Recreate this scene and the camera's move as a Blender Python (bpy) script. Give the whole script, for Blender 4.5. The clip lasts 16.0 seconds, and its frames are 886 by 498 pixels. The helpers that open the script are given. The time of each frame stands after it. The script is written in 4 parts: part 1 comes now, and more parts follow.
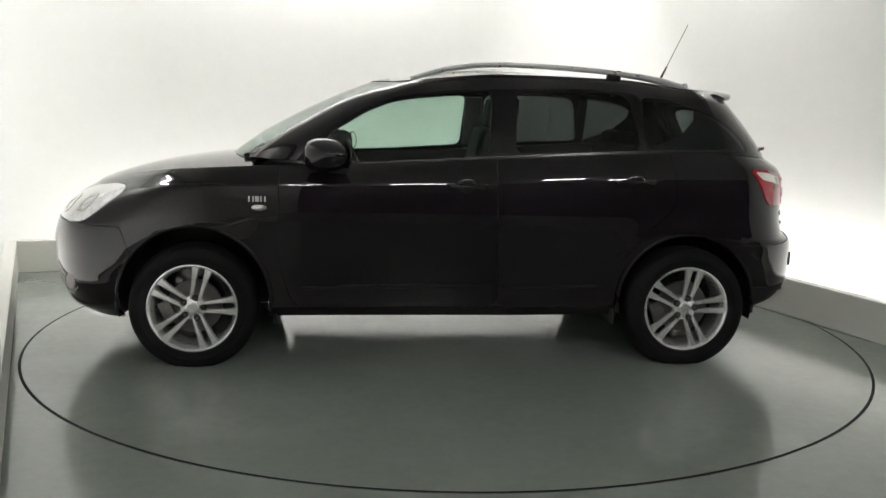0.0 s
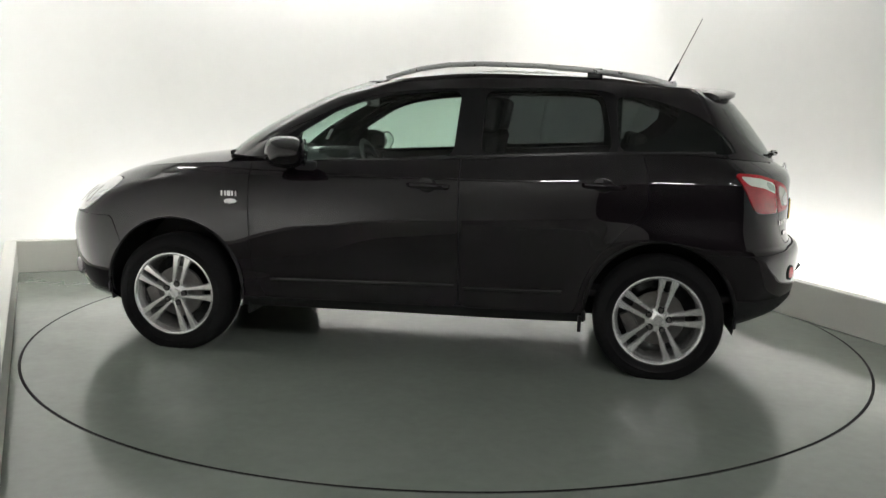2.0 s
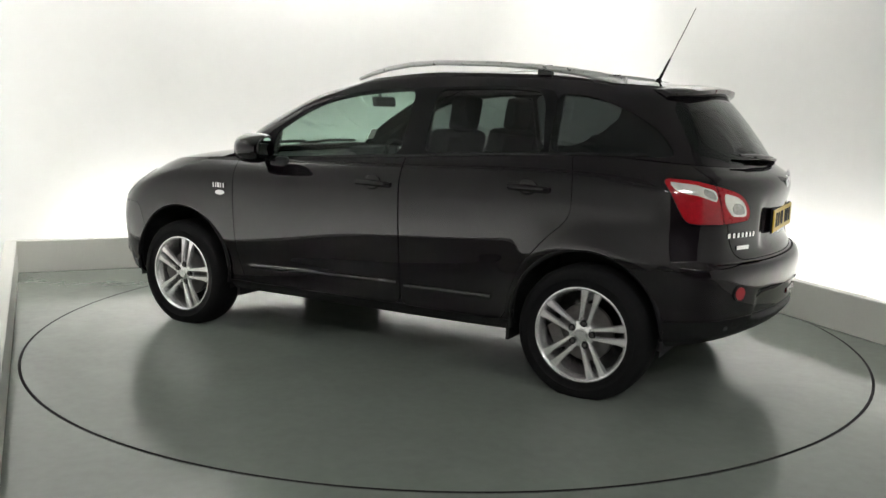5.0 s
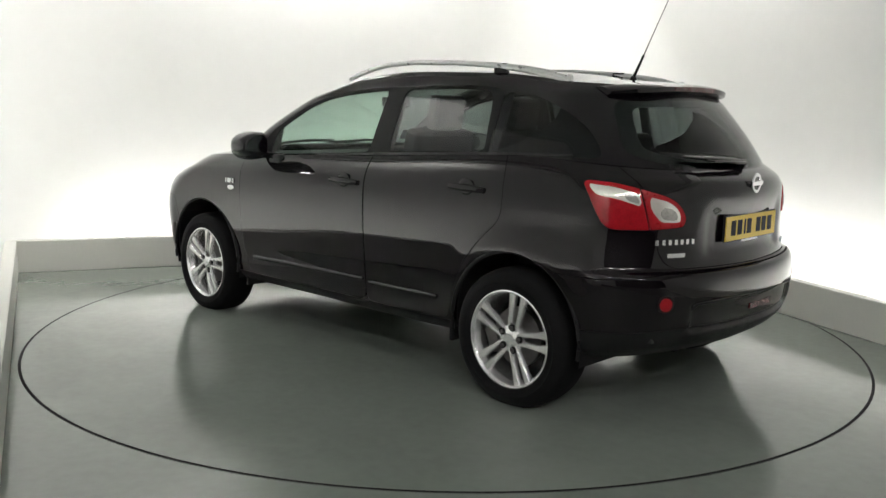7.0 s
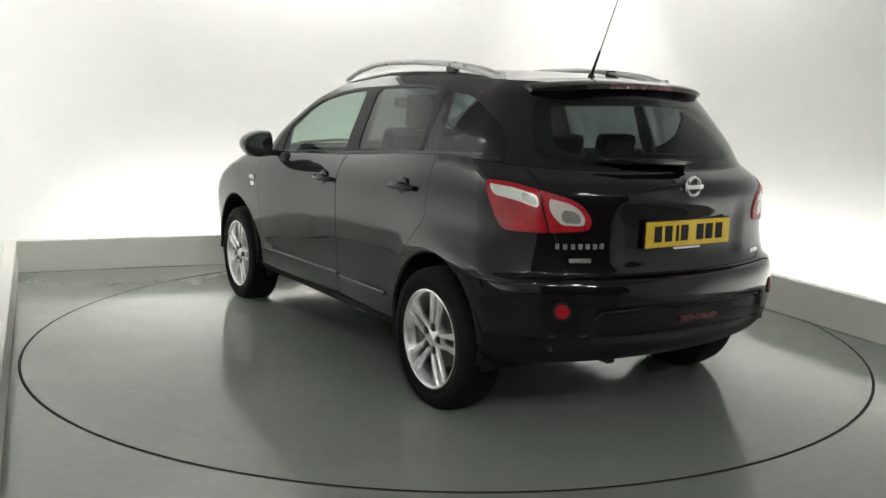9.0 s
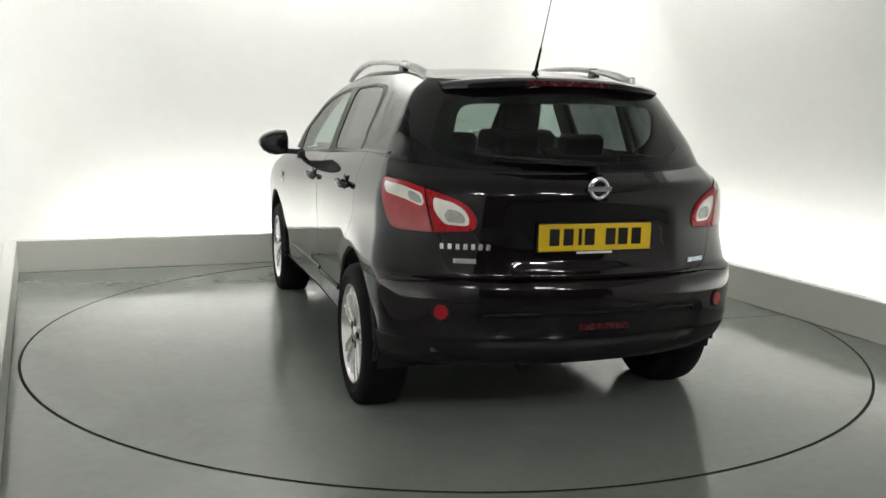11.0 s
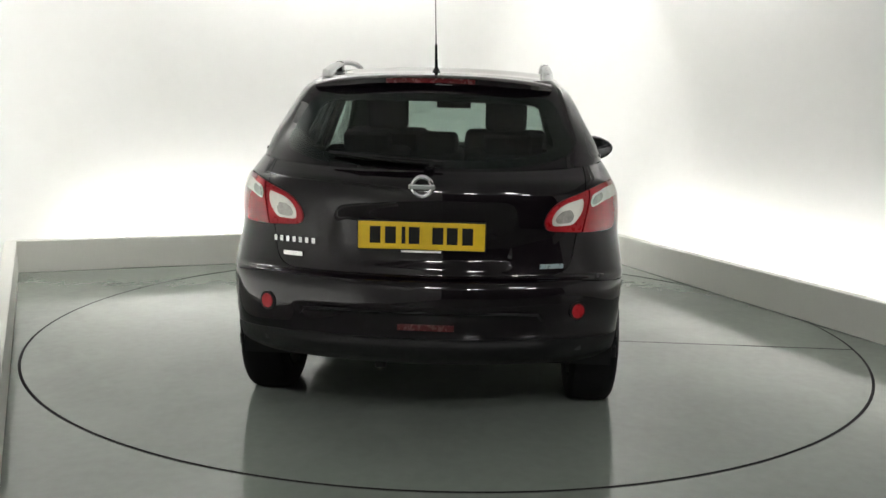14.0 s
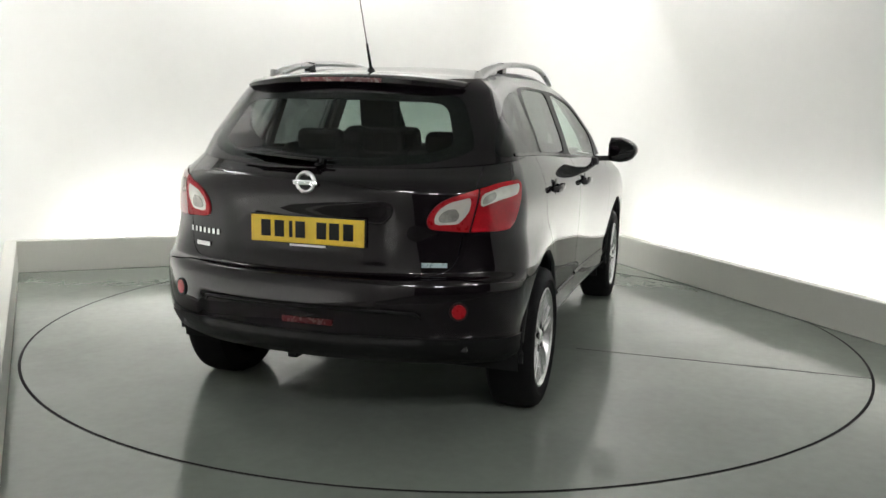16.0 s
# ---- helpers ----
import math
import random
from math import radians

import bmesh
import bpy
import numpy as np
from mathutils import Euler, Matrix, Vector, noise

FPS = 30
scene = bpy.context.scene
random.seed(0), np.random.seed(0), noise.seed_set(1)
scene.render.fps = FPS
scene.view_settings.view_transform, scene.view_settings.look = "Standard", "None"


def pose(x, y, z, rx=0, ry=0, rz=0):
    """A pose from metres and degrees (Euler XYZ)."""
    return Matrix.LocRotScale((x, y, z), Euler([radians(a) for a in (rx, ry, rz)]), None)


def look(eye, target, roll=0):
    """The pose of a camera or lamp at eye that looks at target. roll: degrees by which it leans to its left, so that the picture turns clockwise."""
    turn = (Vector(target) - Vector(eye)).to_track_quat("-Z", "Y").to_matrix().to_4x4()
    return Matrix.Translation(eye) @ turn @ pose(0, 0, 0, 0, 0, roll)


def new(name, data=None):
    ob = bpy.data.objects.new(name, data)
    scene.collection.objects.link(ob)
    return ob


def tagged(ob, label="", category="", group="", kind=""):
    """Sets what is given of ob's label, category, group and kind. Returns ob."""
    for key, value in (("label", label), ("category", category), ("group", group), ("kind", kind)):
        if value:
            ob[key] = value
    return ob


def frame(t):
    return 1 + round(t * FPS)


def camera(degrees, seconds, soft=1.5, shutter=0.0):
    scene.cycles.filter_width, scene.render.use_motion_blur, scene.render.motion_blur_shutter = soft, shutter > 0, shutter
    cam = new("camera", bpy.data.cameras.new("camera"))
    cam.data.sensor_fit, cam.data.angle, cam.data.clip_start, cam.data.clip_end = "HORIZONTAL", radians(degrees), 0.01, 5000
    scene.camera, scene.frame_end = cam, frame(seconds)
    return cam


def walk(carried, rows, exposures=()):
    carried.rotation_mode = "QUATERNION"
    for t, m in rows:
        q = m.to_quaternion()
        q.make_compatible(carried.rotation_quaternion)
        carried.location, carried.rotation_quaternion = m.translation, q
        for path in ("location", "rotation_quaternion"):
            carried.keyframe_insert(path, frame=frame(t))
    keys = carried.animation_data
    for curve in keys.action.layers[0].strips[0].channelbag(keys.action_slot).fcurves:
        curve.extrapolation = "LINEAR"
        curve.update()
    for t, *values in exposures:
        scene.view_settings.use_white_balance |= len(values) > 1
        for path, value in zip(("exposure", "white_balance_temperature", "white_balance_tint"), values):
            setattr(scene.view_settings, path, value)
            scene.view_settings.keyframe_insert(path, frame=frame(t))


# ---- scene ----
# ---------------- camera ----------------
cam = camera(53.97, 16.0)
EYE = Vector((0.0, -5.675, 1.4271))
CAM_POSE = look(EYE, EYE + Vector((-0.00590, 0.98738, -0.15824)), 1.29)
walk(cam, [(0.0, CAM_POSE), (16.0, CAM_POSE)])

# turntable: angle of the car's nose, in degrees from the world's x axis
TURN_START, TURN_RATE = 180 + 5.58, 7.034
CAR_OFF = (0.095, 0.010)


def turn_at(t):
    return TURN_START - TURN_RATE * t


# ---------------- world and exposure ----------------
world = bpy.data.worlds.new("world")
scene.world = world
world.use_nodes = True
world.node_tree.nodes["Background"].inputs[0].default_value = (0.9, 0.95, 1.0, 1)
world.node_tree.nodes["Background"].inputs[1].default_value = 0.02
scene.view_settings.exposure = 0.0

# room frame: turned against the camera's axis
ROOM = pose(0, 0, 0, 0, 0, 22.1)
BACK, RIGHT, LEFT, FRONT = 2.68, 2.50, -2.78, -8.2   # inner faces of the plinth
GAP, PLINTH_T, PLINTH_H, CEIL = 0.58, 0.09, 0.267, 3.75
TABLE_R = 2.578


# ---------------- materials ----------------
def mat(name, color, rough=0.5, metal=0.0, vary=0.06, scale=6.0, fine=60.0, bump=0.0, coat=0.0, rough_vary=0.08, spec=0.5):
    """A principled material with two scales of variation in colour and roughness, and fine relief."""
    m = bpy.data.materials.new(name)
    m.use_nodes = True
    nt = m.node_tree
    b = nt.nodes["Principled BSDF"]
    tc = nt.nodes.new("ShaderNodeTexCoord")
    n1, n2 = nt.nodes.new("ShaderNodeTexNoise"), nt.nodes.new("ShaderNodeTexNoise")
    for n, s in ((n1, scale), (n2, fine)):
        n.inputs["Scale"].default_value = s
        n.inputs["Detail"].default_value = 5
        nt.links.new(tc.outputs["Object"], n.inputs["Vector"])
    mix = nt.nodes.new("ShaderNodeMix")
    mix.data_type = "FLOAT"
    mix.inputs[0].default_value = 0.4
    nt.links.new(n1.outputs["Fac"], mix.inputs[2])
    nt.links.new(n2.outputs["Fac"], mix.inputs[3])
    ramp = nt.nodes.new("ShaderNodeMapRange")
    ramp.inputs[1].default_value, ramp.inputs[2].default_value = 0.3, 0.7
    ramp.inputs[3].default_value, ramp.inputs[4].default_value = 1 - vary, 1 + vary
    nt.links.new(mix.outputs[0], ramp.inputs[0])
    hsv = nt.nodes.new("ShaderNodeHueSaturation")
    hsv.inputs["Color"].default_value = (*color, 1)
    nt.links.new(ramp.outputs[0], hsv.inputs["Value"])
    nt.links.new(hsv.outputs[0], b.inputs["Base Color"])
    rr = nt.nodes.new("ShaderNodeMapRange")
    rr.inputs[1].default_value, rr.inputs[2].default_value = 0.3, 0.7
    rr.inputs[3].default_value, rr.inputs[4].default_value = max(0, rough - rough_vary), min(1, rough + rough_vary)
    nt.links.new(mix.outputs[0], rr.inputs[0])
    nt.links.new(rr.outputs[0], b.inputs["Roughness"])
    b.inputs["Metallic"].default_value = metal
    b.inputs["Coat Weight"].default_value = coat
    b.inputs["Coat Roughness"].default_value = 0.012
    b.inputs["Coat IOR"].default_value = 1.43
    b.inputs["Specular IOR Level"].default_value = spec
    if bump:
        bp = nt.nodes.new("ShaderNodeBump")
        bp.inputs["Strength"].default_value = bump
        bp.inputs["Distance"].default_value = 0.004
        nt.links.new(n2.outputs["Fac"], bp.inputs["Height"])
        nt.links.new(bp.outputs[0], b.inputs["Normal"])
    return m


def glow(name, color, strength):
    m = bpy.data.materials.new(name)
    m.use_nodes = True
    b = m.node_tree.nodes["Principled BSDF"]
    b.inputs["Emission Color"].default_value = (*color, 1)
    b.inputs["Emission Strength"].default_value = strength
    return m


def glass(name, tint, rough=0.0, alpha_mix=0.9):
    """Thin tinted glazing: passes light straight, coloured by tint, with a Fresnel gloss."""
    m = bpy.data.materials.new(name)
    m.use_nodes = True
    nt = m.node_tree
    nt.nodes.clear()
    out = nt.nodes.new("ShaderNodeOutputMaterial")
    tr, gl, lw, pw, ad, mx = (nt.nodes.new(k) for k in ("ShaderNodeBsdfTransparent", "ShaderNodeBsdfGlossy", "ShaderNodeLayerWeight", "ShaderNodeMath", "ShaderNodeMath", "ShaderNodeMixShader"))
    tr.inputs[0].default_value = (*tint, 1)
    gl.inputs["Roughness"].default_value = rough
    lw.inputs[0].default_value = 0.5
    pw.operation, pw.inputs[1].default_value = "POWER", 4.0
    ad.operation, ad.inputs[1].default_value, ad.inputs[2].default_value = "MULTIPLY_ADD", 0.85, 0.042
    nt.links.new(lw.outputs["Facing"], pw.inputs[0])
    nt.links.new(pw.outputs[0], ad.inputs[0])
    nt.links.new(ad.outputs[0], mx.inputs[0])
    nt.links.new(tr.outputs[0], mx.inputs[1])
    nt.links.new(gl.outputs[0], mx.inputs[2])
    nt.links.new(mx.outputs[0], out.inputs[0])
    return m


def floor_paint():
    """Worn glossy floor paint: broad cloudy tone, scuffed and stained patches, dull traffic marks."""
    m = mat("floor_paint", (0.178, 0.200, 0.178), 0.125, vary=0.10, scale=0.8, fine=17, rough_vary=0.02, spec=0.6)
    nt = m.node_tree
    b = nt.nodes["Principled BSDF"]
    tc = nt.nodes.new("ShaderNodeTexCoord")
    spot, wide = nt.nodes.new("ShaderNodeTexNoise"), nt.nodes.new("ShaderNodeTexNoise")
    for n, sc, det, dis in ((spot, 3.1, 8, 0.6), (wide, 0.55, 4, 0.2)):
        n.inputs["Scale"].default_value, n.inputs["Detail"].default_value, n.inputs["Distortion"].default_value = sc, det, dis
        nt.links.new(tc.outputs["Object"], n.inputs["Vector"])
    mul = nt.nodes.new("ShaderNodeMath")
    mul.operation = "MULTIPLY"
    nt.links.new(spot.outputs["Fac"], mul.inputs[0])
    nt.links.new(wide.outputs["Fac"], mul.inputs[1])
    mask = nt.nodes.new("ShaderNodeMapRange")
    mask.inputs[1].default_value, mask.inputs[2].default_value = 0.24, 0.44
    nt.links.new(mul.outputs[0], mask.inputs[0])
    old_col, old_rough = b.inputs["Base Color"].links[0].from_socket, b.inputs["Roughness"].links[0].from_socket
    mix = nt.nodes.new("ShaderNodeMix")
    mix.data_type = "RGBA"
    mix.inputs[7].default_value = (0.215, 0.234, 0.210, 1)
    half = nt.nodes.new("ShaderNodeMath")
    half.operation, half.inputs[1].default_value = "MULTIPLY", 0.55
    nt.links.new(mask.outputs[0], half.inputs[0])
    nt.links.new(half.outputs[0], mix.inputs[0])
    nt.links.new(old_col, mix.inputs[6])
    nt.links.new(mix.outputs[2], b.inputs["Base Color"])
    add = nt.nodes.new("ShaderNodeMath")
    add.operation, add.inputs[1].default_value = "MULTIPLY_ADD", 0.045
    nt.links.new(mask.outputs[0], add.inputs[0])
    nt.links.new(old_rough, add.inputs[2])
    nt.links.new(add.outputs[0], b.inputs["Roughness"])
    return m


M_WALL = mat("wall_paint", (0.80, 0.80, 0.78), 0.6, vary=0.02, scale=0.7, fine=9)
M_PLINTH = mat("plinth_paint", (0.74, 0.735, 0.69), 0.55, vary=0.03, scale=2, fine=40)
M_FLOOR = floor_paint()
# ceiling out of view, toned down to mid-grey so the rear glass reflects less
M_CEIL = mat("ceiling_toned_grey", (0.50, 0.50, 0.49), 0.8, vary=0.02)
# unseen end wall: shade put into a near-black colour, keeps car reflections dark
M_DARKWALL = mat("front_wall_shade", (0.05, 0.05, 0.05), 0.8, vary=0.1)
M_TABLE_RIM = mat("table_joint", (0.012, 0.012, 0.012), 0.9, spec=0.1)
M_LED = glow("led_strip_light", (1.0, 0.99, 0.97), 58.0)
M_LED_SIDE = glow("led_strip_light_dimmer", (1.0, 0.99, 0.97), 50.0)
# added source, out of view, that lifts the upper walls
M_WASH_TOP = glow("added_upper_wash_light", (1.0, 0.99, 0.965), 138.0)
M_PANEL = glow("tube_light", (1.0, 0.985, 0.96), 222.0)


# ---------------- mesh helpers ----------------
def mesh_ob(name, verts, faces, material, parent=None, smooth=False, label=""):
    me = bpy.data.meshes.new(name)
    me.from_pydata([tuple(v) for v in verts], [], [tuple(f) for f in faces])
    me.validate()
    me.update()
    me.materials.append(material)
    if smooth:
        me.shade_smooth()
    ob = new(name, me)
    if parent:
        ob.parent = parent
    if label:
        tagged(ob, label)
    return ob


def part(name, bm, material, parent=None, label="", smooth=False, recalc=True):
    if recalc:
        bmesh.ops.recalc_face_normals(bm, faces=bm.faces)
    me = bpy.data.meshes.new(name)
    bm.to_mesh(me)
    bm.free()
    me.materials.append(material)
    if smooth:
        me.shade_smooth()
        me.set_sharp_from_angle(angle=radians(32))
    ob = new(name, me)
    if parent:
        ob.parent = parent
    if label:
        tagged(ob, label)
    return ob


def box(size, centre=(0, 0, 0), bevel=0.0, seg=2, rot=None):
    bm = bmesh.new()
    bmesh.ops.create_cube(bm, size=1)
    bmesh.ops.scale(bm, vec=size, verts=bm.verts)
    if bevel:
        bmesh.ops.bevel(bm, geom=list(bm.edges), offset=bevel, segments=seg, profile=0.6, affect="EDGES")
    m = Matrix.Translation(centre)
    if rot:
        m = m @ Euler([radians(a) for a in rot]).to_matrix().to_4x4()
    bmesh.ops.transform(bm, matrix=m, verts=bm.verts)
    return bm


def merge(*bms):
    """All bmeshes in the first."""
    first = bms[0]
    for b in bms[1:]:
        me = bpy.data.meshes.new("join")
        b.to_mesh(me)
        b.free()
        first.from_mesh(me)
        bpy.data.meshes.remove(me)
    return first


# ---------------- room ----------------
def prism(poly, z0, z1):
    """A closed prism over a plan polygon."""
    bm = bmesh.new()
    lo = [bm.verts.new((x, y, z0)) for x, y in poly]
    hi = [bm.verts.new((x, y, z1)) for x, y in poly]
    bm.faces.new(lo[::-1])
    bm.faces.new(hi)
    n = len(poly)
    for i in range(n):
        bm.faces.new((lo[i], lo[(i + 1) % n], hi[(i + 1) % n], hi[i]))
    return bm


def structure(ob, label, category):
    ob.matrix_basis = ROOM
    return tagged(ob, label, category, kind="structure")


def arc(cx, cy, r, a0, a1, n=10):
    return [(cx + r * math.cos(radians(a0 + (a1 - a0) * i / n)), cy + r * math.sin(radians(a0 + (a1 - a0) * i / n))) for i in range(n + 1)]


def build_room():
    xl, xr, yb = LEFT - GAP, RIGHT + GAP, BACK + GAP
    # floor with a round hole for the turntable
    n = 128
    outer, inner = [], []
    for i in range(n):
        a = 2 * math.pi * i / n
        c, s = math.cos(a), math.sin(a)
        k = min((xr + 0.2) / c if c > 1e-6 else 1e9, (xl - 0.2) / c if c < -1e-6 else 1e9,
                (yb + 0.2) / s if s > 1e-6 else 1e9, (FRONT - 0.2) / s if s < -1e-6 else 1e9)
        outer.append((k * c, k * s, 0))
        inner.append(((TABLE_R + 0.006) * c, (TABLE_R + 0.006) * s, 0))
    wellb = [(x, y, -0.05) for x, y, _ in inner]
    verts = outer + inner + wellb + [(x, y, -0.06) for x, y, _ in outer]
    faces = []
    for i in range(n):
        j = (i + 1) % n
        faces += [(i, j, n + j, n + i), (n + i, n + j, 2 * n + j, 2 * n + i)]
    floor = mesh_ob("floor", verts, faces, M_FLOOR)
    structure(floor, "glossy grey-green painted concrete floor", "floor")
    # four corners of the floor sheet
    corners = [(xr + .2, yb + .2), (xl - .2, yb + .2), (xl - .2, FRONT - .2), (xr + .2, FRONT - .2)]
    under = part("floor_base", prism(corners, -0.12, -0.05), M_TABLE_RIM)
    structure(under, "dark sub-floor below the turntable joint", "floor")
    # cyclorama: back, left and right walls with rounded vertical corners
    r, t = 0.9, 0.12
    path_in = [(xr, FRONT)] + arc(xr - r, yb - r, r, 0, 90) + arc(xl + r, yb - r, r, 90, 180) + [(xl, FRONT)]
    path_out = [(xl - t, FRONT)] + arc(xl + r, yb - r, r + t, 180, 90) + arc(xr - r, yb - r, r + t, 90, 0) + [(xr + t, FRONT)]
    bm = bmesh.new()
    k = len(path_in)
    rows = [[bm.verts.new((x, y, z)) for x, y in path_in + path_out] for z in (0, CEIL)]
    m = 2 * k
    for i in range(m):
        j = (i + 1) % m
        bm.faces.new((rows[0][i], rows[0][j], rows[1][j], rows[1][i]))
    for i in range(k - 1):
        for z in (0, 1):
            bm.faces.new((rows[z][i], rows[z][i + 1], rows[z][m - 2 - i], rows[z][m - 1 - i]))
    wall = part("wall_cyclorama", bm, M_WALL, smooth=True)
    structure(wall, "white painted studio wall with curved corners", "wall")
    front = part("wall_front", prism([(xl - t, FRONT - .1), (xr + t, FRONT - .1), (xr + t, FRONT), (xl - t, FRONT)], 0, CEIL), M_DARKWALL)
    structure(front, "unseen end wall of the studio, coloured near-black to keep car reflections dark", "wall")
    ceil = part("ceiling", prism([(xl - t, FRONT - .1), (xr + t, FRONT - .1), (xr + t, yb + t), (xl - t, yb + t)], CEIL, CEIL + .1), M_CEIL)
    structure(ceil, "unseen studio ceiling, toned down to mid-grey to dim its reflections", "ceiling")
    # plinth in front of the light trough: three runs butted end to end
    o = PLINTH_T
    runs = (("plinth_back", [(LEFT - o, BACK), (RIGHT + o, BACK), (RIGHT + o, BACK + o), (LEFT - o, BACK + o)]),
            ("plinth_right", [(RIGHT, FRONT + .02), (RIGHT + o, FRONT + .02), (RIGHT + o, BACK - .002), (RIGHT, BACK - .002)]),
            ("plinth_left", [(-2.415 - o, -3.6), (-2.415, -3.6), (LEFT, BACK - .002), (LEFT - o, BACK - .002)]))
    for name, poly in runs:
        bm = prism(poly, 0.003, PLINTH_H)
        bmesh.ops.bevel(bm, geom=[e for e in bm.edges if all(v.co.z > 0.1 for v in e.verts)], offset=0.006, segments=2, affect="EDGES")
        structure(part(name, bm, M_PLINTH), "low pale grey plinth hiding the wall-wash light trough", "plinth")
    # wall-wash light strips in the trough
    mid = PLINTH_T + 0.05
    for name, (w, d), (cx, cy) in (("led_strip", (RIGHT - LEFT - 0.9, 0.05), ((LEFT + RIGHT) / 2, BACK + mid)),
                                   ("led_strip", (0.05, 6.0), (RIGHT + mid, BACK - 3.45)),
                                   ("led_strip", (0.05, 6.0), (LEFT - mid, BACK - 3.45))):
        ob = new(name)
        part("housing", box((w, d, 0.03), (0, 0, 0.015), 0.004), M_PLINTH, ob)
        part("diffuser", box((w - .02, d - .012, 0.02), (0, 0, 0.041), 0.003), M_LED_SIDE if cx > 2 else M_LED, ob)
        ob.matrix_basis = ROOM @ pose(cx, cy, 0.0)
        tagged(ob, "white strip light lying in the trough behind the plinth", "strip light", "wall-wash strip lights", "")
    # added unseen wall wash: valance boards under the ceiling with light strips behind
    zv = CEIL - 0.26
    # boards block the strips' direct light, so no streaks show on the car
    for name, poly in (("added_valance_back", [(xl + .3, BACK), (xr - .3, BACK), (xr - .3, BACK + .04), (xl + .3, BACK + .04)]),
                       ("added_valance_right", [(RIGHT, FRONT + 1.5), (RIGHT + .04, FRONT + 1.5), (RIGHT + .04, BACK - .002), (RIGHT, BACK - .002)]),
                       ("added_valance_left", [(LEFT - .04, FRONT + 1.5), (LEFT, FRONT + 1.5), (LEFT, BACK - .002), (LEFT - .04, BACK - .002)])):
        structure(part(name, prism(poly, zv, CEIL), M_CEIL), "pale board added out of view to hide the upper strips from the car", "valance")
    for (w, d), (cx, cy) in (((RIGHT - LEFT - 1.3, 0.06), ((LEFT + RIGHT) / 2, BACK + 0.16)), ((0.06, 2.4), (RIGHT + 0.16, BACK - 1.70)), ((0.06, 1.4), (LEFT - 0.16, BACK - 1.5))):
        ob = new("led_strip")
        part("housing", box((w, d, 0.03), (0, 0, -0.015), 0.004), M_PLINTH, ob)
        part("diffuser", box((w - .02, d - .012, 0.02), (0, 0, -0.041), 0.003), M_WASH_TOP, ob)
        ob.matrix_basis = ROOM @ pose(cx, cy, CEIL)
        tagged(ob, "white strip light added out of view under the ceiling to brighten the upper walls", "strip light", "upper strip lights")
    # twin-tube fittings over the open end of the room
    for cx, cy, w, d in PANELS:
        ob = new("ceiling_light")
        part("frame", box((w + .05, d, 0.05), (0, 0, -0.025), 0.006), M_CEIL, ob)
        for dy in (-0.05, 0.05):
            part("tube", box((w, 0.034, 0.024), (0, dy, -0.062), 0.008), M_PANEL, ob, "thin white fluorescent tube")
        ob.matrix_basis = ROOM @ pose(cx, cy, CEIL, 0, 0, -22)
        tagged(ob, "white twin-tube light fitting fixed under the ceiling", "ceiling light", "ceiling light fittings")


PANELS = ((-2.6, -5.5, 0.56, 0.16), (0.1, -5.9, 0.56, 0.16), (-1.6, -7.0, 0.56, 0.16), (0.9, -7.2, 0.56, 0.16))
build_room()


def build_turntable():
    table = new("turntable")
    bm = bmesh.new()
    bmesh.ops.create_cone(bm, cap_ends=True, segments=192, radius1=TABLE_R, radius2=TABLE_R, depth=0.045)
    bmesh.ops.translate(bm, verts=bm.verts, vec=(0, 0, -0.0225))
    part("disc", bm, M_FLOOR, table, smooth=True)
    bm = bmesh.new()
    n = 192
    ring = [[bm.verts.new((r * math.cos(2 * math.pi * i / n), r * math.sin(2 * math.pi * i / n), z)) for i in range(n)]
            for r, z in ((TABLE_R - 0.010, 0.0015), (TABLE_R + 0.005, 0.0015))]
    for i in range(n):
        bm.faces.new((ring[0][i], ring[1][i], ring[1][(i + 1) % n], ring[0][(i + 1) % n]))
    part("edge_trim", bm, M_TABLE_RIM, table, "dark edge joint")
    part("seam", box((0.003, 1.66, 0.0016), (-0.245, -1.74, 0.001), 0.0), M_TABLE_RIM, table, "dark joint across the disc")
    return tagged(table, "round grey-green painted vehicle turntable flush with the floor", "turntable", kind="structure")


turntable = build_turntable()


# ---------------- car: materials ----------------
def paint(name, color):
    m = mat(name, color, 0.45, vary=0.12, scale=900, fine=2500, rough_vary=0.03, coat=1.0, spec=0.02)
    return m


M_PAINT = paint("black_paint", (0.0040, 0.0024, 0.0037))
M_PLASTIC = mat("black_plastic", (0.009, 0.009, 0.0095), 0.55, vary=0.15, scale=40, fine=400, bump=0.15, spec=0.2)
M_TRIM = mat("gloss_black_trim", (0.005, 0.005, 0.0055), 0.18, vary=0.08, rough_vary=0.04)
M_FRAME = mat("satin_black_frame", (0.006, 0.006, 0.0065), 0.36, vary=0.08, rough_vary=0.05, spec=0.10)
M_RUBBER = mat("tyre_rubber", (0.0065, 0.0065, 0.007), 0.8, vary=0.2, scale=14, fine=140, bump=0.15, spec=0.12)
M_ALLOY = mat("silver_alloy", (0.78, 0.78, 0.78), 0.27, metal=0.82, vary=0.02, scale=6, fine=900, rough_vary=0.0)
M_DISC = mat("brake_iron", (0.13, 0.125, 0.12), 0.42, metal=0.8, vary=0.2, scale=30)
M_CHROME = mat("chrome", (0.80, 0.80, 0.82), 0.10, metal=1.0, vary=0.02, rough_vary=0.04)
M_RAIL = mat("satin_aluminium", (0.62, 0.62, 0.62), 0.33, metal=0.7, vary=0.04, scale=30)
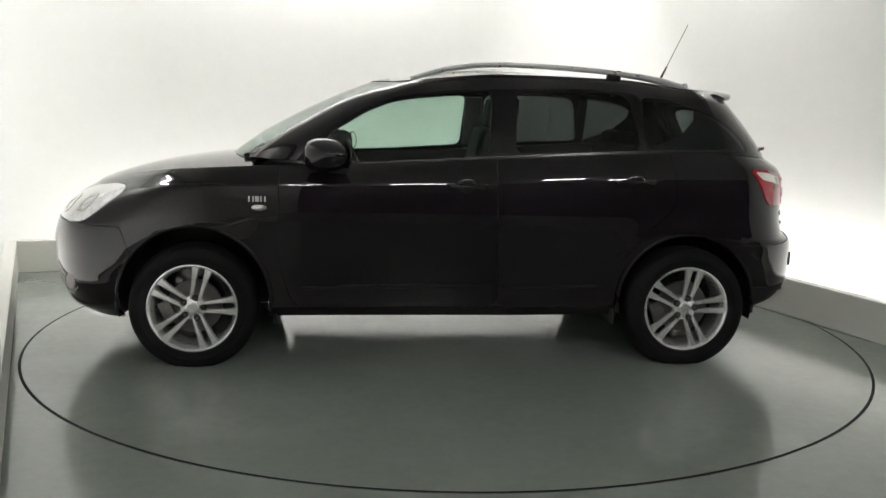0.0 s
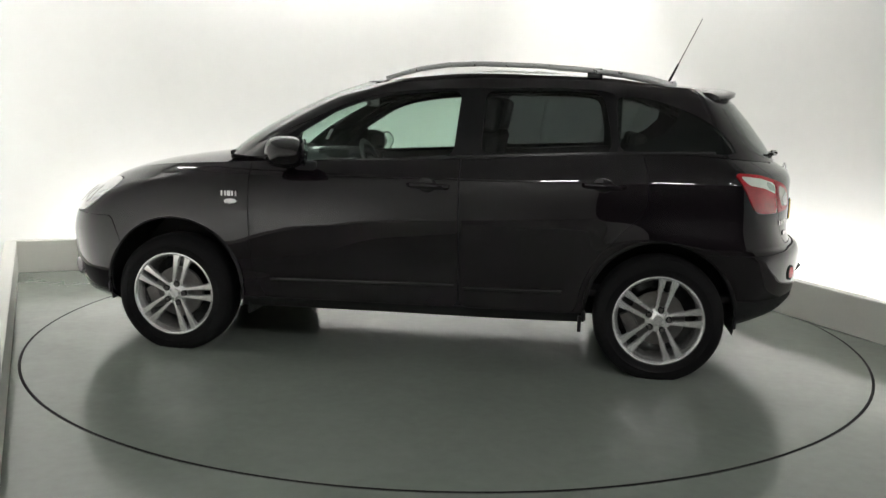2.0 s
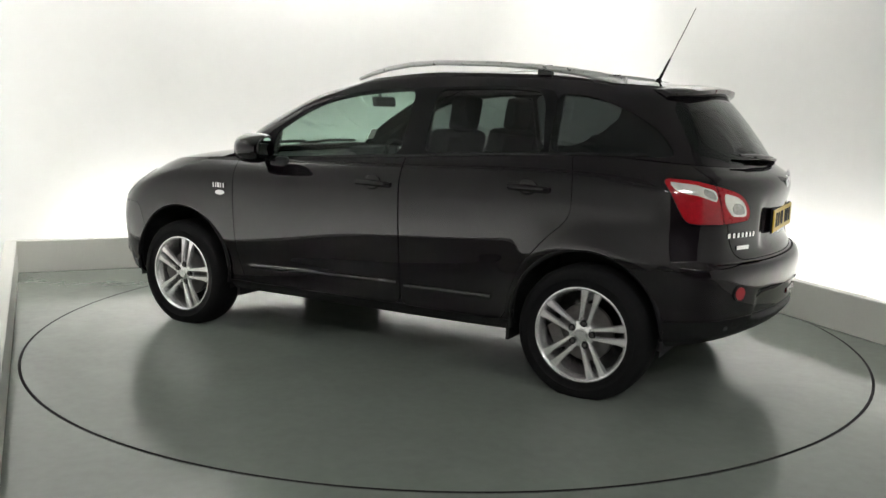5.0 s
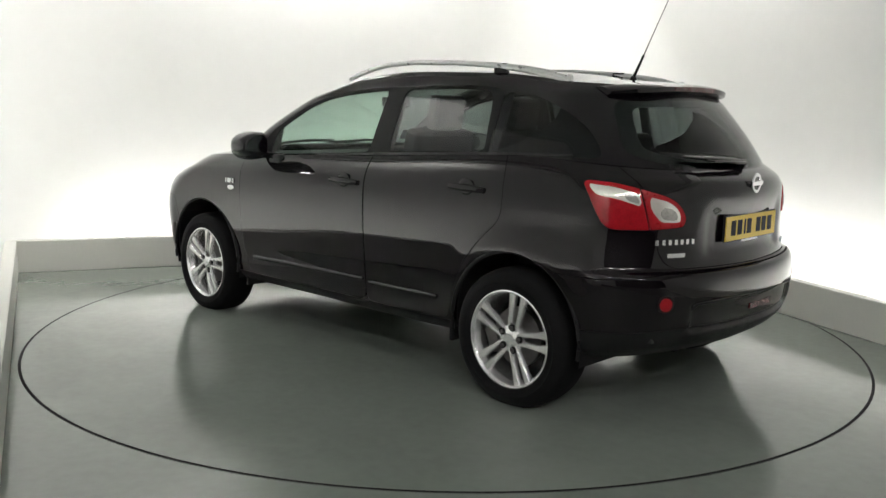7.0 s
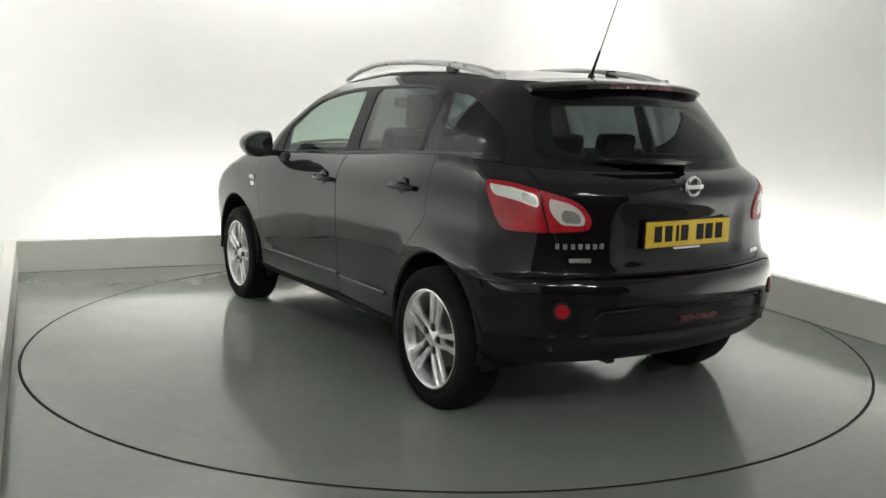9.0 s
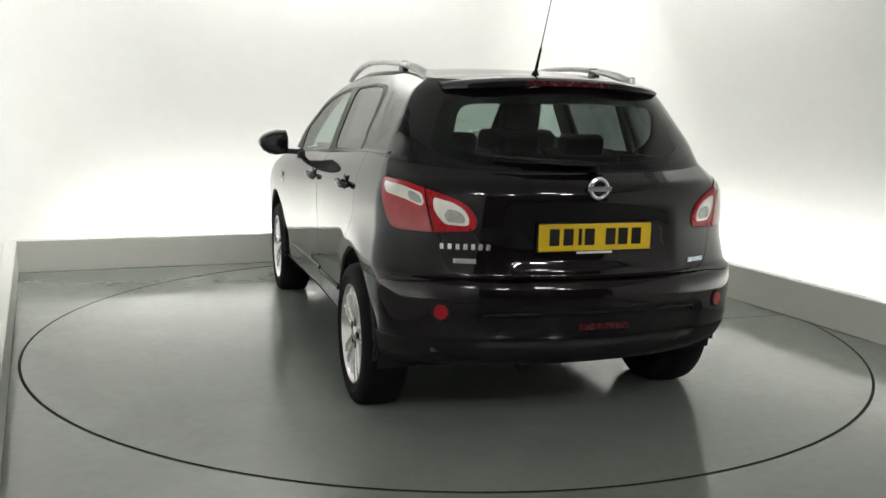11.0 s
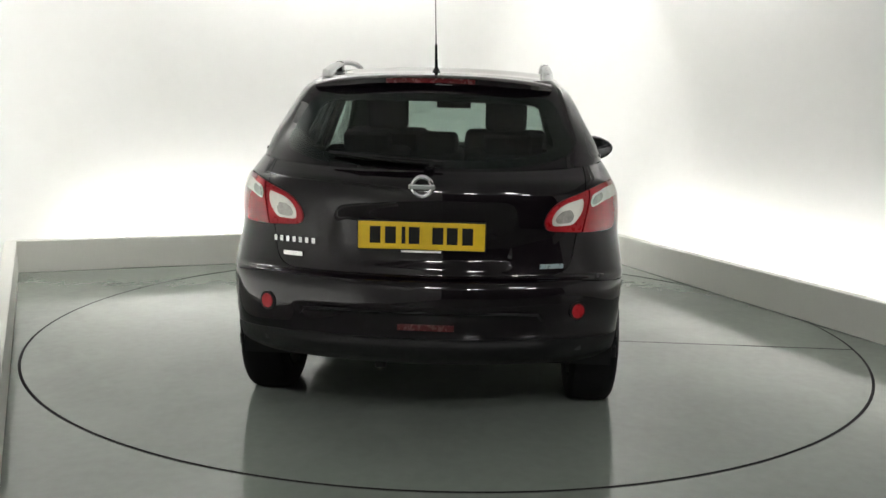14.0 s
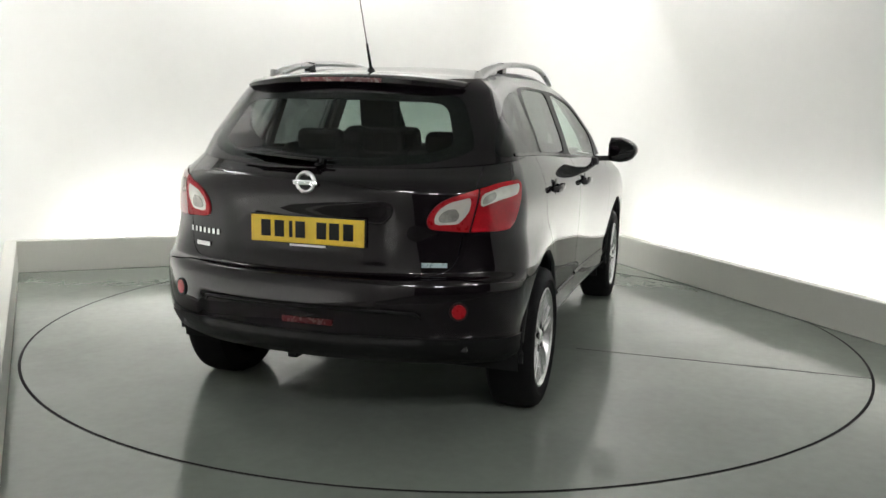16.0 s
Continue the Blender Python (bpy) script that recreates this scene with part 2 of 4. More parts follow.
M_FABRIC = mat("seat_fabric", (0.022, 0.022, 0.024), 0.9, vary=0.25, scale=60, fine=600, bump=0.3, spec=0.2)
M_CABIN = mat("cabin_plastic", (0.03, 0.03, 0.032), 0.65, vary=0.12, scale=30, fine=300, bump=0.1)
M_HEADLINER = mat("headliner_cloth", (0.35, 0.35, 0.34), 0.9, vary=0.06, scale=40)
M_RED = mat("red_lamp_lens", (0.30, 0.005, 0.011), 0.14, vary=0.22, scale=24, fine=120, rough_vary=0.04, coat=1.0)
M_DARKRED = mat("dark_red_lens", (0.060, 0.003, 0.005), 0.25, vary=0.1, scale=60, coat=0.3)
M_CLEAR = mat("clear_lamp_lens", (0.78, 0.76, 0.71), 0.10, metal=0.45, vary=0.16, scale=9, fine=30, rough_vary=0.05, coat=1.0)
M_BOWL = mat("lamp_bowl", (0.46, 0.455, 0.43), 0.20, metal=0.6, vary=0.3, scale=30, fine=120, coat=1.0)
M_REFLECT = mat("red_reflector", (0.30, 0.006, 0.012), 0.32, vary=0.15, scale=60, spec=0.3)
M_LAMP = mat("headlamp_reflector", (0.72, 0.73, 0.74), 0.14, metal=0.6, vary=0.25, scale=26, fine=90, coat=1.0)
M_PLATE = mat("yellow_plate", (0.62, 0.42, 0.015), 0.35, vary=0.04, scale=30)
M_BADGE = mat("badge_silver", (0.70, 0.70, 0.70), 0.22, metal=0.9, vary=0.05)
M_STICKER = mat("white_sticker", (0.75, 0.75, 0.72), 0.5, vary=0.05)
M_GLASS_F = glass("green_tint_glass", (0.60, 0.72, 0.66))
M_GLASS_R = glass("privacy_glass", (0.165, 0.185, 0.18))
M_GLASS_B = glass("rear_tint_glass", (0.40, 0.45, 0.43))
M_MIRROR = mat("mirror_glass", (0.82, 0.84, 0.84), 0.02, metal=1.0, vary=0.01, rough_vary=0.01)

HUB_X, HUB_Z = 1.3853, 0.328


# ---------------- car: body surface ----------------
def spline(xs, ys, q):
    """A smooth curve through a few knots (cubic Hermite, limited slopes)."""
    xs, ys, q = np.asarray(xs, float), np.asarray(ys, float), np.asarray(q, float)
    if xs[0] > xs[-1]:
        xs, ys = xs[::-1], ys[::-1]
    d = np.diff(ys) / np.diff(xs)
    m = np.concatenate([[d[0]], np.where(d[1:] * d[:-1] > 0, 2 * d[1:] * d[:-1] / (d[1:] + d[:-1] + 1e-12), 0), [d[-1]]])
    i = np.clip(np.searchsorted(xs, q) - 1, 0, len(xs) - 2)
    h = xs[i + 1] - xs[i]
    t = np.clip((q - xs[i]) / h, 0, 1)
    return ((1 + 2 * t) * (1 - t) ** 2 * ys[i] + t * (1 - t) ** 2 * h * m[i] + t * t * (3 - 2 * t) * ys[i + 1] + t * t * (t - 1) * h * m[i + 1])


# body rings from the sill up to the belt: heights at nose, front wing, door, rear wing and tail; nose and tail x; half width; corner lengths
LOWER_RINGS = (
    # z nose, z 1.4, z -0.3, z -1.4, z tail, x nose, x tail, half width, nose corner, tail corner
    (0.235, 0.275, 0.270, 0.285, 0.330, 2.170, -2.100, 0.815, 0.56, 0.42),
    (0.300, 0.340, 0.340, 0.350, 0.380, 2.250, -2.175, 0.866, 0.56, 0.42),
    (0.390, 0.430, 0.425, 0.430, 0.450, 2.290, -2.225, 0.871, 0.56, 0.42),
    (0.460, 0.490, 0.475, 0.480, 0.520, 2.310, -2.240, 0.873, 0.56, 0.42),
    (0.560, 0.570, 0.560, 0.560, 0.600, 2.320, -2.245, 0.880, 0.56, 0.43),
    (0.640, 0.660, 0.650, 0.650, 0.670, 2.320, -2.242, 0.885, 0.56, 0.43),
    (0.700, 0.740, 0.720, 0.710, 0.712, 2.310, -2.225, 0.889, 0.56, 0.43),
    (0.730, 0.780, 0.770, 0.760, 0.735, 2.300, -2.178, 0.891, 0.56, 0.43),
    (0.790, 0.850, 0.850, 0.850, 0.840, 2.275, -2.165, 0.893, 0.58, 0.44),
    (0.850, 0.920, 0.940, 0.960, 0.960, 2.230, -2.168, 0.892, 0.62, 0.45),
    (0.905, 0.985, 1.020, 1.050, 1.060, 2.165, -2.168, 0.884, 0.72, 0.46),
    (0.945, 1.028, 1.085, 1.120, 1.115, 2.095, -2.150, 0.862, 0.78, 0.47),
    (0.978, 1.062, 1.130, 1.175, 1.150, 2.045, -2.105, 0.836, 0.82, 0.48),
    (0.995, 1.085, 1.160, 1.215, 1.168, 2.000, -2.075, 0.812, 0.84, 0.48),
)
# glasshouse rings from belt to roof edge: z at windscreen, 0.3, -0.35, -1.0, -1.48, tail
UPPER_RINGS = (
    (1.150, 1.125, 1.160, 1.195, 1.215, 1.168, 1.265, -2.075, 0.812, 0.40, 0.48),
    (1.270, 1.245, 1.270, 1.300, 1.300, 1.265, 1.095, -2.008, 0.778, 0.35, 0.44),
    (1.404, 1.379, 1.400, 1.410, 1.390, 1.370, 0.855, -1.930, 0.727, 0.31, 0.40),
    (1.514, 1.488, 1.510, 1.510, 1.475, 1.465, 0.620, -1.850, 0.680, 0.27, 0.36),
    (1.567, 1.537, 1.560, 1.558, 1.520, 1.520, 0.490, -1.800, 0.648, 0.27, 0.33),
    (1.601, 1.572, 1.605, 1.595, 1.550, 1.548, 0.390, -1.760, 0.612, 0.28, 0.30),
    (1.613, 1.591, 1.635, 1.622, 1.575, 1.562, 0.310, -1.735, 0.572, 0.25, 0.28),
)
N_NOSE, N_SIDE, N_TAIL = 26, 120, 66


def ring_rows(rings, steps, knots):
    """Rings with all their values run smoothly through the key rings."""
    rings = np.array(rings)
    k = np.arange(len(rings))
    v = np.linspace(0, len(rings) - 1, steps)
    return np.stack([spline(k, rings[:, c], v) for c in range(rings.shape[1])], 1)


def ring_grid(rings, steps, zx):
    """Points [v, u] of a patch. zx: the x places of the middle heights."""
    rows = ring_rows(rings, steps, zx)
    nz = len(zx) + 2
    out = []
    for r in rows:
        zs, (xf, xr, w, lf, lr) = r[:nz], r[nz:]
        phi = np.linspace(0, math.pi / 2, N_NOSE, endpoint=False)
        psi = np.linspace(math.pi / 2, 0, N_TAIL + 1)[1:]
        x = np.concatenate([xf - lf * (1 - np.cos(phi)), np.linspace(xf - lf, xr + lr, N_SIDE), xr + lr * (1 - np.cos(psi))])
        y = w * np.concatenate([np.sin(phi), np.ones(N_SIDE), np.sin(psi)])
        y = y * (1 - 0.022 * np.clip((-0.2 - x) / 1.6, 0, 1.3) ** 2 + 0.052 * smooth01(-0.2, 1.5, x))
        z = spline([xf, *zx, xr], zs, x)
        out.append(np.stack([x, y, z], 1))
    return np.array(out)


def smooth01(a, b, x):
    t = np.clip((x - a) / (b - a), 0, 1)
    return t * t * (3 - 2 * t)


def lower_grid():
    g = ring_grid(LOWER_RINGS, 78, (1.4, -0.3, -1.4))
    x, y, z = g[..., 0], g[..., 1], g[..., 2]
    # wheel-arch lips
    for hx, r0, lift in ((HUB_X - 0.01, 0.43, 0.001), (-HUB_X, 0.425, 0.006)):
        r = np.hypot(x - hx, z - 0.36)
        y += lift * np.exp(-((r - r0) / 0.075) ** 2) * smooth01(0.3, 0.75, y) * smooth01(0.40, 0.60, z)
    # fuller rear corners below the lamps
    y *= 1 + 0.030 * smooth01(-1.0, -1.6, x) * smooth01(0.92, 0.72, z)
    # number-plate hollow in the tailgate
    deep = smooth01(0.43, 0.33, y) * smooth01(0.758, 0.800, z) * smooth01(1.055, 0.935, z) * smooth01(-1.9, -2.0, x)
    x += 0.018 * deep
    # bumper centre step
    deep = smooth01(0.56, 0.50, y) * smooth01(0.43, 0.46, z) * smooth01(0.592, 0.575, z) * smooth01(-1.9, -2.0, x)
    x += 0.022 * deep
    return g


def grid_faces(n, m, base=0):
    return [(base + i * m + j, base + i * m + j + 1, base + (i + 1) * m + j + 1, base + (i + 1) * m + j) for i in range(n - 1) for j in range(m - 1)]


def grid_normals(g):
    du, dv = np.gradient(g, axis=1), np.gradient(g, axis=0)
    n = np.cross(du, dv)
    n /= np.linalg.norm(n, axis=2, keepdims=True) + 1e-12
    return n


class Sheet:
    """A piece of surface: points, normals, polygons."""

    def __init__(self, v, n, f):
        self.v, self.n, self.f = np.asarray(v), np.asarray(n), f

    @staticmethod
    def of_grid(g, outward):
        n = grid_normals(g)
        mid = g.shape[0] // 2, g.shape[1] // 2
        if np.dot(n[mid], outward) < 0:
            n = -n
            f = [q[::-1] for q in grid_faces(*g.shape[:2])]
        else:
            f = grid_faces(*g.shape[:2])
        return Sheet(g.reshape(-1, 3), n.reshape(-1, 3), f)

    def clip(self, field):
        """The part where field(points) is above nought, cut clean."""
        s = field(self.v)
        pos = s > 0
        vs, ns, made, faces, keep = [], [], {}, [], {}

        def old(i):
            if i not in keep:
                keep[i] = len(vs)
                vs.append(self.v[i])
                ns.append(self.n[i])
            return keep[i]

        def cut(i, j):
            key = (i, j) if i < j else (j, i)
            if key not in made:
                a, b = key
                t = s[a] / (s[a] - s[b])
                made[key] = len(vs)
                vs.append(self.v[a] + t * (self.v[b] - self.v[a]))
                ns.append(self.n[a] + t * (self.n[b] - self.n[a]))
            return made[key]

        for f in self.f:
            inside = [pos[i] for i in f]
            if all(inside):
                faces.append(tuple(old(i) for i in f))
            elif any(inside):
                loop = []
                for k, i in enumerate(f):
                    j = f[(k + 1) % len(f)]
                    if pos[i]:
                        loop.append(old(i))
                    if pos[i] != pos[j]:
                        loop.append(cut(i, j))
                if len(loop) > 2:
                    faces.append(tuple(loop))
        return Sheet(np.array(vs).reshape(-1, 3), np.array(ns).reshape(-1, 3), faces)

    def out(self, field):
        return self.clip(lambda p: -field(p))

    def largest(self):
        """The largest connected piece."""
        root = list(range(len(self.v)))

        def find(i):
            while root[i] != i:
                root[i] = root[root[i]]
                i = root[i]
            return i

        for f in self.f:
            for i in f[1:]:
                root[find(i)] = find(f[0])
        size = {}
        for f in self.f:
            k = find(f[0])
            size[k] = size.get(k, 0) + 1
        best = max(size, key=size.get)
        return Sheet(self.v, self.n, [f for f in self.f if find(f[0]) == best]).tidy()

    def tidy(self):
        used = sorted({i for f in self.f for i in f})
        to = {i: k for k, i in enumerate(used)}
        return Sheet(self.v[used], self.n[used], [tuple(to[i] for i in f) for f in self.f])

    def offset(self, d):
        return Sheet(self.v + self.n * d, self.n, self.f)

    def mirrored(self):
        k = np.array([1, -1, 1])
        return Sheet(self.v * k, self.n * k, [f[::-1] for f in self.f])

    def plus(self, other):
        n = len(self.v)
        return Sheet(np.concatenate([self.v, other.v]), np.concatenate([self.n, other.n]), self.f + [tuple(i + n for i in f) for f in other.f])

    def both(self):
        return self.plus(self.mirrored())

    def build(self, name, material, parent, label="", rim=0.014):
        """A panel with its edges turned inwards by rim."""
        v, n, f = list(self.v), list(self.n / (np.linalg.norm(self.n, axis=1, keepdims=True) + 1e-12)), list(self.f)
        if rim:
            seen = {}
            for q in f:
                for k, i in enumerate(q):
                    seen[(i, q[(k + 1) % len(q)])] = True
            edges = [(a, b) for (a, b) in seen if (b, a) not in seen and not (abs(v[a][1]) < 1e-4 and abs(v[b][1]) < 1e-4)]
            side = {}
            for a, b in edges:
                d = np.cross(v[b] - v[a], n[a])
                for i in (a, b):
                    side[i] = side.get(i, 0) + d / (np.linalg.norm(d) + 1e-12)
            ids = {}
            for i, d in side.items():
                d = d / (np.linalg.norm(d) + 1e-12)
                ids[i] = len(v)
                v += [v[i], v[i] - n[i] * rim]
                n += [d, d]
            f += [(ids[b], ids[a], ids[a] + 1, ids[b] + 1) for a, b in edges]
        me = bpy.data.meshes.new(name)
        me.from_pydata([tuple(p) for p in v], [], f)
        me.materials.append(material)
        me.shade_smooth()
        me.normals_split_custom_set_from_vertices([tuple(p) for p in n])
        ob = new(name, me)
        ob.parent = parent
        return tagged(ob, label) if label else ob


def rounded(poly, times=3, cut=0.028):
    """Corner-cutting of a closed outline."""
    p = np.array(poly, float)
    for _ in range(times):
        q = np.roll(p, -1, 0)
        e = q - p
        k = np.minimum(0.25, cut / (np.linalg.norm(e, axis=1, keepdims=True) + 1e-9))
        p = np.stack([p + k * e, q - k * e], 1).reshape(-1, 2)
        cut *= 0.45
    return p


def inside_of(poly, pts):
    """Signed distance to a closed outline, positive inside."""
    a = np.array(poly, float)
    b = np.roll(a, -1, 0)
    best = np.full(len(pts), 1e9)
    odd = np.zeros(len(pts), bool)
    for p, q in zip(a, b):
        e = q - p
        w = pts - p
        t = np.clip((w @ e) / (e @ e + 1e-15), 0, 1)
        best = np.minimum(best, np.hypot(*(w - t[:, None] * e).T))
        cross = (p[1] > pts[:, 1]) != (q[1] > pts[:, 1])
        odd ^= cross & (pts[:, 0] < (q[0] - p[0]) * (pts[:, 1] - p[1]) / (q[1] - p[1] + 1e-15) + p[0])
    return np.where(odd, best, -best)


def side_field(poly, shrink=0.0, lo=None):
    """Inside an outline in the side view."""
    return lambda p: inside_of(poly, p[:, [0, 2]]) - shrink


def rear_field(poly, shrink=0.0):
    """Inside an outline in the view from behind; only the tail counts."""
    return lambda p: np.minimum(inside_of(poly, p[:, [1, 2]]) - shrink, -1.45 - p[:, 0])


def wrap_field(poly, shrink=0.0):
    """Inside an outline that wraps round the rear corner: run along the corner against height."""
    return lambda p: np.minimum(inside_of(poly, np.stack([-p[:, 0] - p[:, 1], p[:, 2]], 1)) - shrink, -1.5 - p[:, 0])


def nose_field(poly, shrink=0.0):
    return lambda p: np.minimum(inside_of(poly, np.stack([p[:, 0] - p[:, 1], p[:, 2]], 1)) - shrink, p[:, 0] - 1.5)


def arches(p):
    """Outside both wheel openings."""
    return np.minimum(np.hypot(p[:, 0] - (HUB_X - 0.01), p[:, 2] - 0.376) - 0.410, np.hypot(p[:, 0] + HUB_X, p[:, 2] - 0.358) - 0.400)


SEAM = 0.0035
FRONT_DOOR = rounded([(0.915, 1.30), (0.918, 0.66), (0.900, 0.50), (0.835, 0.335), (-0.285, 0.335), (-0.278, 0.74), (-0.272, 1.30)], 2)
REAR_DOOR = rounded([(-0.280, 1.30), (-0.286, 0.74), (-0.293, 0.335), (-0.935, 0.335), (-0.965, 0.50), (-1.03, 0.64), (-1.16, 0.79), (-1.285, 0.90),
                     (-1.298, 1.00), (-1.285, 1.13), (-1.235, 1.30)], 2)
WIN_FRONT = rounded([(0.700, 1.122), (0.665, 1.275), (0.445, 1.415), (0.289, 1.474), (0.101, 1.508), (-0.116, 1.528), (-0.258, 1.534), (-0.232, 1.178), (0.3, 1.142)], 2)
WIN_REAR = rounded([(-0.385, 1.192), (-0.395, 1.538), (-0.8, 1.546), (-1.010, 1.535), (-1.055, 1.49), (-1.105, 1.222)], 2)
WIN_QUARTER = rounded([(-1.135, 1.228), (-1.115, 1.525), (-1.28, 1.512), (-1.42, 1.474), (-1.56, 1.415), (-1.672, 1.345), (-1.755, 1.248), (-1.745, 1.222)], 2)
REAR_GLASS = rounded([(-0.6, 1.176), (0.28, 1.180), (0.50, 1.198), (0.625, 1.235), (0.648, 1.275), (0.560, 1.468), (0.510, 1.492), (-0.6, 1.505)], 2)
REAR_CLEAR = rounded([(-0.6, 1.212), (0.30, 1.216), (0.46, 1.236), (0.545, 1.262), (0.565, 1.29), (0.505, 1.438), (0.455, 1.462), (-0.6, 1.476)], 2)
QUARTER_LINING = ((-1.10, 1.15), (-1.16, 1.245), (-1.27, 1.285), (-1.37, 1.34), (-1.45, 1.42), (-1.46, 1.60), (-1.90, 1.60), (-1.90, 1.15))
TAILGATE = rounded([(-0.7, 0.728), (0.585, 0.738), (0.640, 0.780), (0.655, 0.90), (0.665, 0.93), (0.690, 1.06), (0.700, 1.16), (0.672, 1.26), (0.585, 1.50), (0.54, 1.56), (-0.7, 1.60)], 2)
TAIL_LAMP = rounded([(0.893, 1.129), (1.08, 1.120), (1.258, 1.093), (1.432, 1.061), (1.504, 1.032), (1.555, 0.985), (1.562, 0.950), (1.548, 0.926), (1.31, 0.915), (1.09, 0.917), (1.02, 0.928), (0.968, 0.994), (0.928, 1.065)], 2)
LAMP_CLEAR_OUT = rounded([(0.920, 1.115), (1.085, 1.103), (1.236, 1.075), (1.258, 1.018), (1.115, 1.050), (0.965, 1.070)], 2, 0.012)
LAMP_CLEAR_IN = rounded([(1.303, 1.064), (1.431, 1.042), (1.494, 1.014), (1.524, 0.980), (1.522, 0.945), (1.385, 0.950), (1.318, 1.004)], 2, 0.012)
LAMP_BOWL_OUT = rounded([(1.130, 1.088), (1.222, 1.068), (1.246, 1.026), (1.15, 1.050)], 2, 0.010)
LAMP_BOWL_IN = rounded([(1.395, 1.016), (1.46, 1.010), (1.502, 0.982), (1.500, 0.955), (1.40, 0.960), (1.375, 0.985)], 2, 0.010)
HEADLAMP = rounded([(1.84, 0.800), (1.36, 0.780), (1.12, 0.790), (1.00, 0.846), (0.885, 0.944), (0.935, 0.982), (1.124, 0.984), (1.48, 0.955), (1.70, 0.905)], 2)


def build_body(car):
    low = Sheet.of_grid(lower_grid(), (0, 1, 0))
    up_grid = ring_grid(UPPER_RINGS, 46, (0.3, -0.35, -1.0, -1.48))
    up = Sheet.of_grid(up_grid, (0, 1, 0.2))
    low = low.clip(arches)

    # --- lower body panels ---
    door_f, door_r = side_field(FRONT_DOOR), side_field(REAR_DOOR)
    lamp_t, lamp_h = wrap_field(TAIL_LAMP), nose_field(HEADLAMP)

    def bumper_rear(p):
        return np.minimum(0.722 - 0.10 * np.clip(p[:, 1] - 0.62, 0, 1) - p[:, 2], -1.62 - p[:, 0])

    def bumper_front(p):
        return np.minimum(0.775 - p[:, 2], p[:, 0] - 1.70 - 0.3 * (p[:, 2] - 0.6))

    def sill(p):
        return np.minimum(0.335 - p[:, 2], np.minimum(1.15 - p[:, 0], p[:, 0] + 1.2))

    def gate(p):
        return rear_field(TAILGATE)(p)

    rest = low.out(lambda p: door_f(p) + SEAM).out(lambda p: door_r(p) + SEAM)
    sills = rest.clip(lambda p: sill(p))
    rest = rest.out(lambda p: sill(p) + SEAM)
    br = rest.clip(bumper_rear)
    bf = rest.clip(bumper_front)
    rest = rest.out(lambda p: bumper_rear(p) + SEAM).out(lambda p: bumper_front(p) + SEAM)
    wing = rest.clip(lambda p: p[:, 0] - 0.3).out(lambda p: lamp_h(p) + SEAM).largest()
    quarter = rest.clip(lambda p: -0.3 - p[:, 0]).out(lambda p: lamp_t(p) + SEAM).out(lambda p: gate(p) + SEAM).largest()
    gate_low = low.clip(gate).out(lambda p: lamp_t(p) + SEAM).out(lambda p: bumper_rear(p) + SEAM)

    for flip, who in ((False, ""), (True, "")):
        side = (lambda s: s.mirrored()) if flip else (lambda s: s)
        side(low.clip(lambda p: door_f(p))).build("front_door", M_PAINT, car)
        side(low.clip(lambda p: door_r(p))).build("rear_door", M_PAINT, car)
        side(sills).build("sill", M_PLASTIC, car, "black plastic sill panel")
        side(wing).build("front_wing", M_PAINT, car)
        side(quarter).build("rear_quarter_panel", M_PAINT, car)
        # tail lamp in two halves, on the wing and on the tailgate
        lamp = low.clip(wrap_field(TAIL_LAMP)).offset(0.006)
        outer = lamp.clip(lambda p: 1.278 + p[:, 0] + p[:, 1] - 0.387 * (p[:, 2] - 0.9975))
        inner = lamp.clip(lambda p: -1.290 - p[:, 0] - p[:, 1] + 0.387 * (p[:, 2] - 0.9975))
        a = side(outer.out(wrap_field(LAMP_CLEAR_OUT))).build("tail_lamp", M_RED, car, "glossy red tail lamp with clear sections")
        side(outer.clip(wrap_field(LAMP_CLEAR_OUT)).offset(0.002)).build("clear_lens", M_CLEAR, a, rim=0.004)
        side(outer.clip(wrap_field(LAMP_BOWL_OUT)).offset(0.0045)).build("lamp_bowl", M_BOWL, a, "grey reflector bowl", rim=0.003)
        b = side(inner.out(wrap_field(LAMP_CLEAR_IN))).build("tail_lamp", M_REFLECT, car, "glossy red tail lamp with clear sections")
        side(inner.clip(wrap_field(LAMP_CLEAR_IN)).offset(0.002)).build("clear_lens", M_CLEAR, b, rim=0.004)
        side(inner.clip(wrap_field(LAMP_BOWL_IN)).offset(0.0045)).build("lamp_bowl", M_BOWL, b, "grey reflector bowl", rim=0.003)
        head = low.clip(nose_field(HEADLAMP)).offset(0.004)
        h = side(head).build("headlamp", M_LAMP, car, "clear headlamp with bright reflector")
        for cs, cz, r in ((1.52, 0.862, 0.050), (1.20, 0.885, 0.052)):
            ball = lambda p, cs=cs, cz=cz, r=r: np.minimum(r - np.hypot((p[:, 0] - p[:, 1] - cs) * 0.6, p[:, 2] - cz), p[:, 0] - 1.5)
            ring = lambda p, cs=cs, cz=cz, r=r: r * 0.72 - np.hypot((p[:, 0] - p[:, 1] - cs) * 0.6, p[:, 2] - cz)
            bowl = head.clip(ball).offset(0.002).out(ring)
            if bowl.f:
                side(bowl).build("lamp_bezel", M_BOWL, h, "grey ring round the lamp bulb", rim=0.003)
    # --- bumpers ---
    br.out(lambda p: 0.452 + 0.06 * np.clip(0.9 - p[:, 1], 0, 0.3) - p[:, 2]).both().build("rear_bumper", M_PAINT, car)
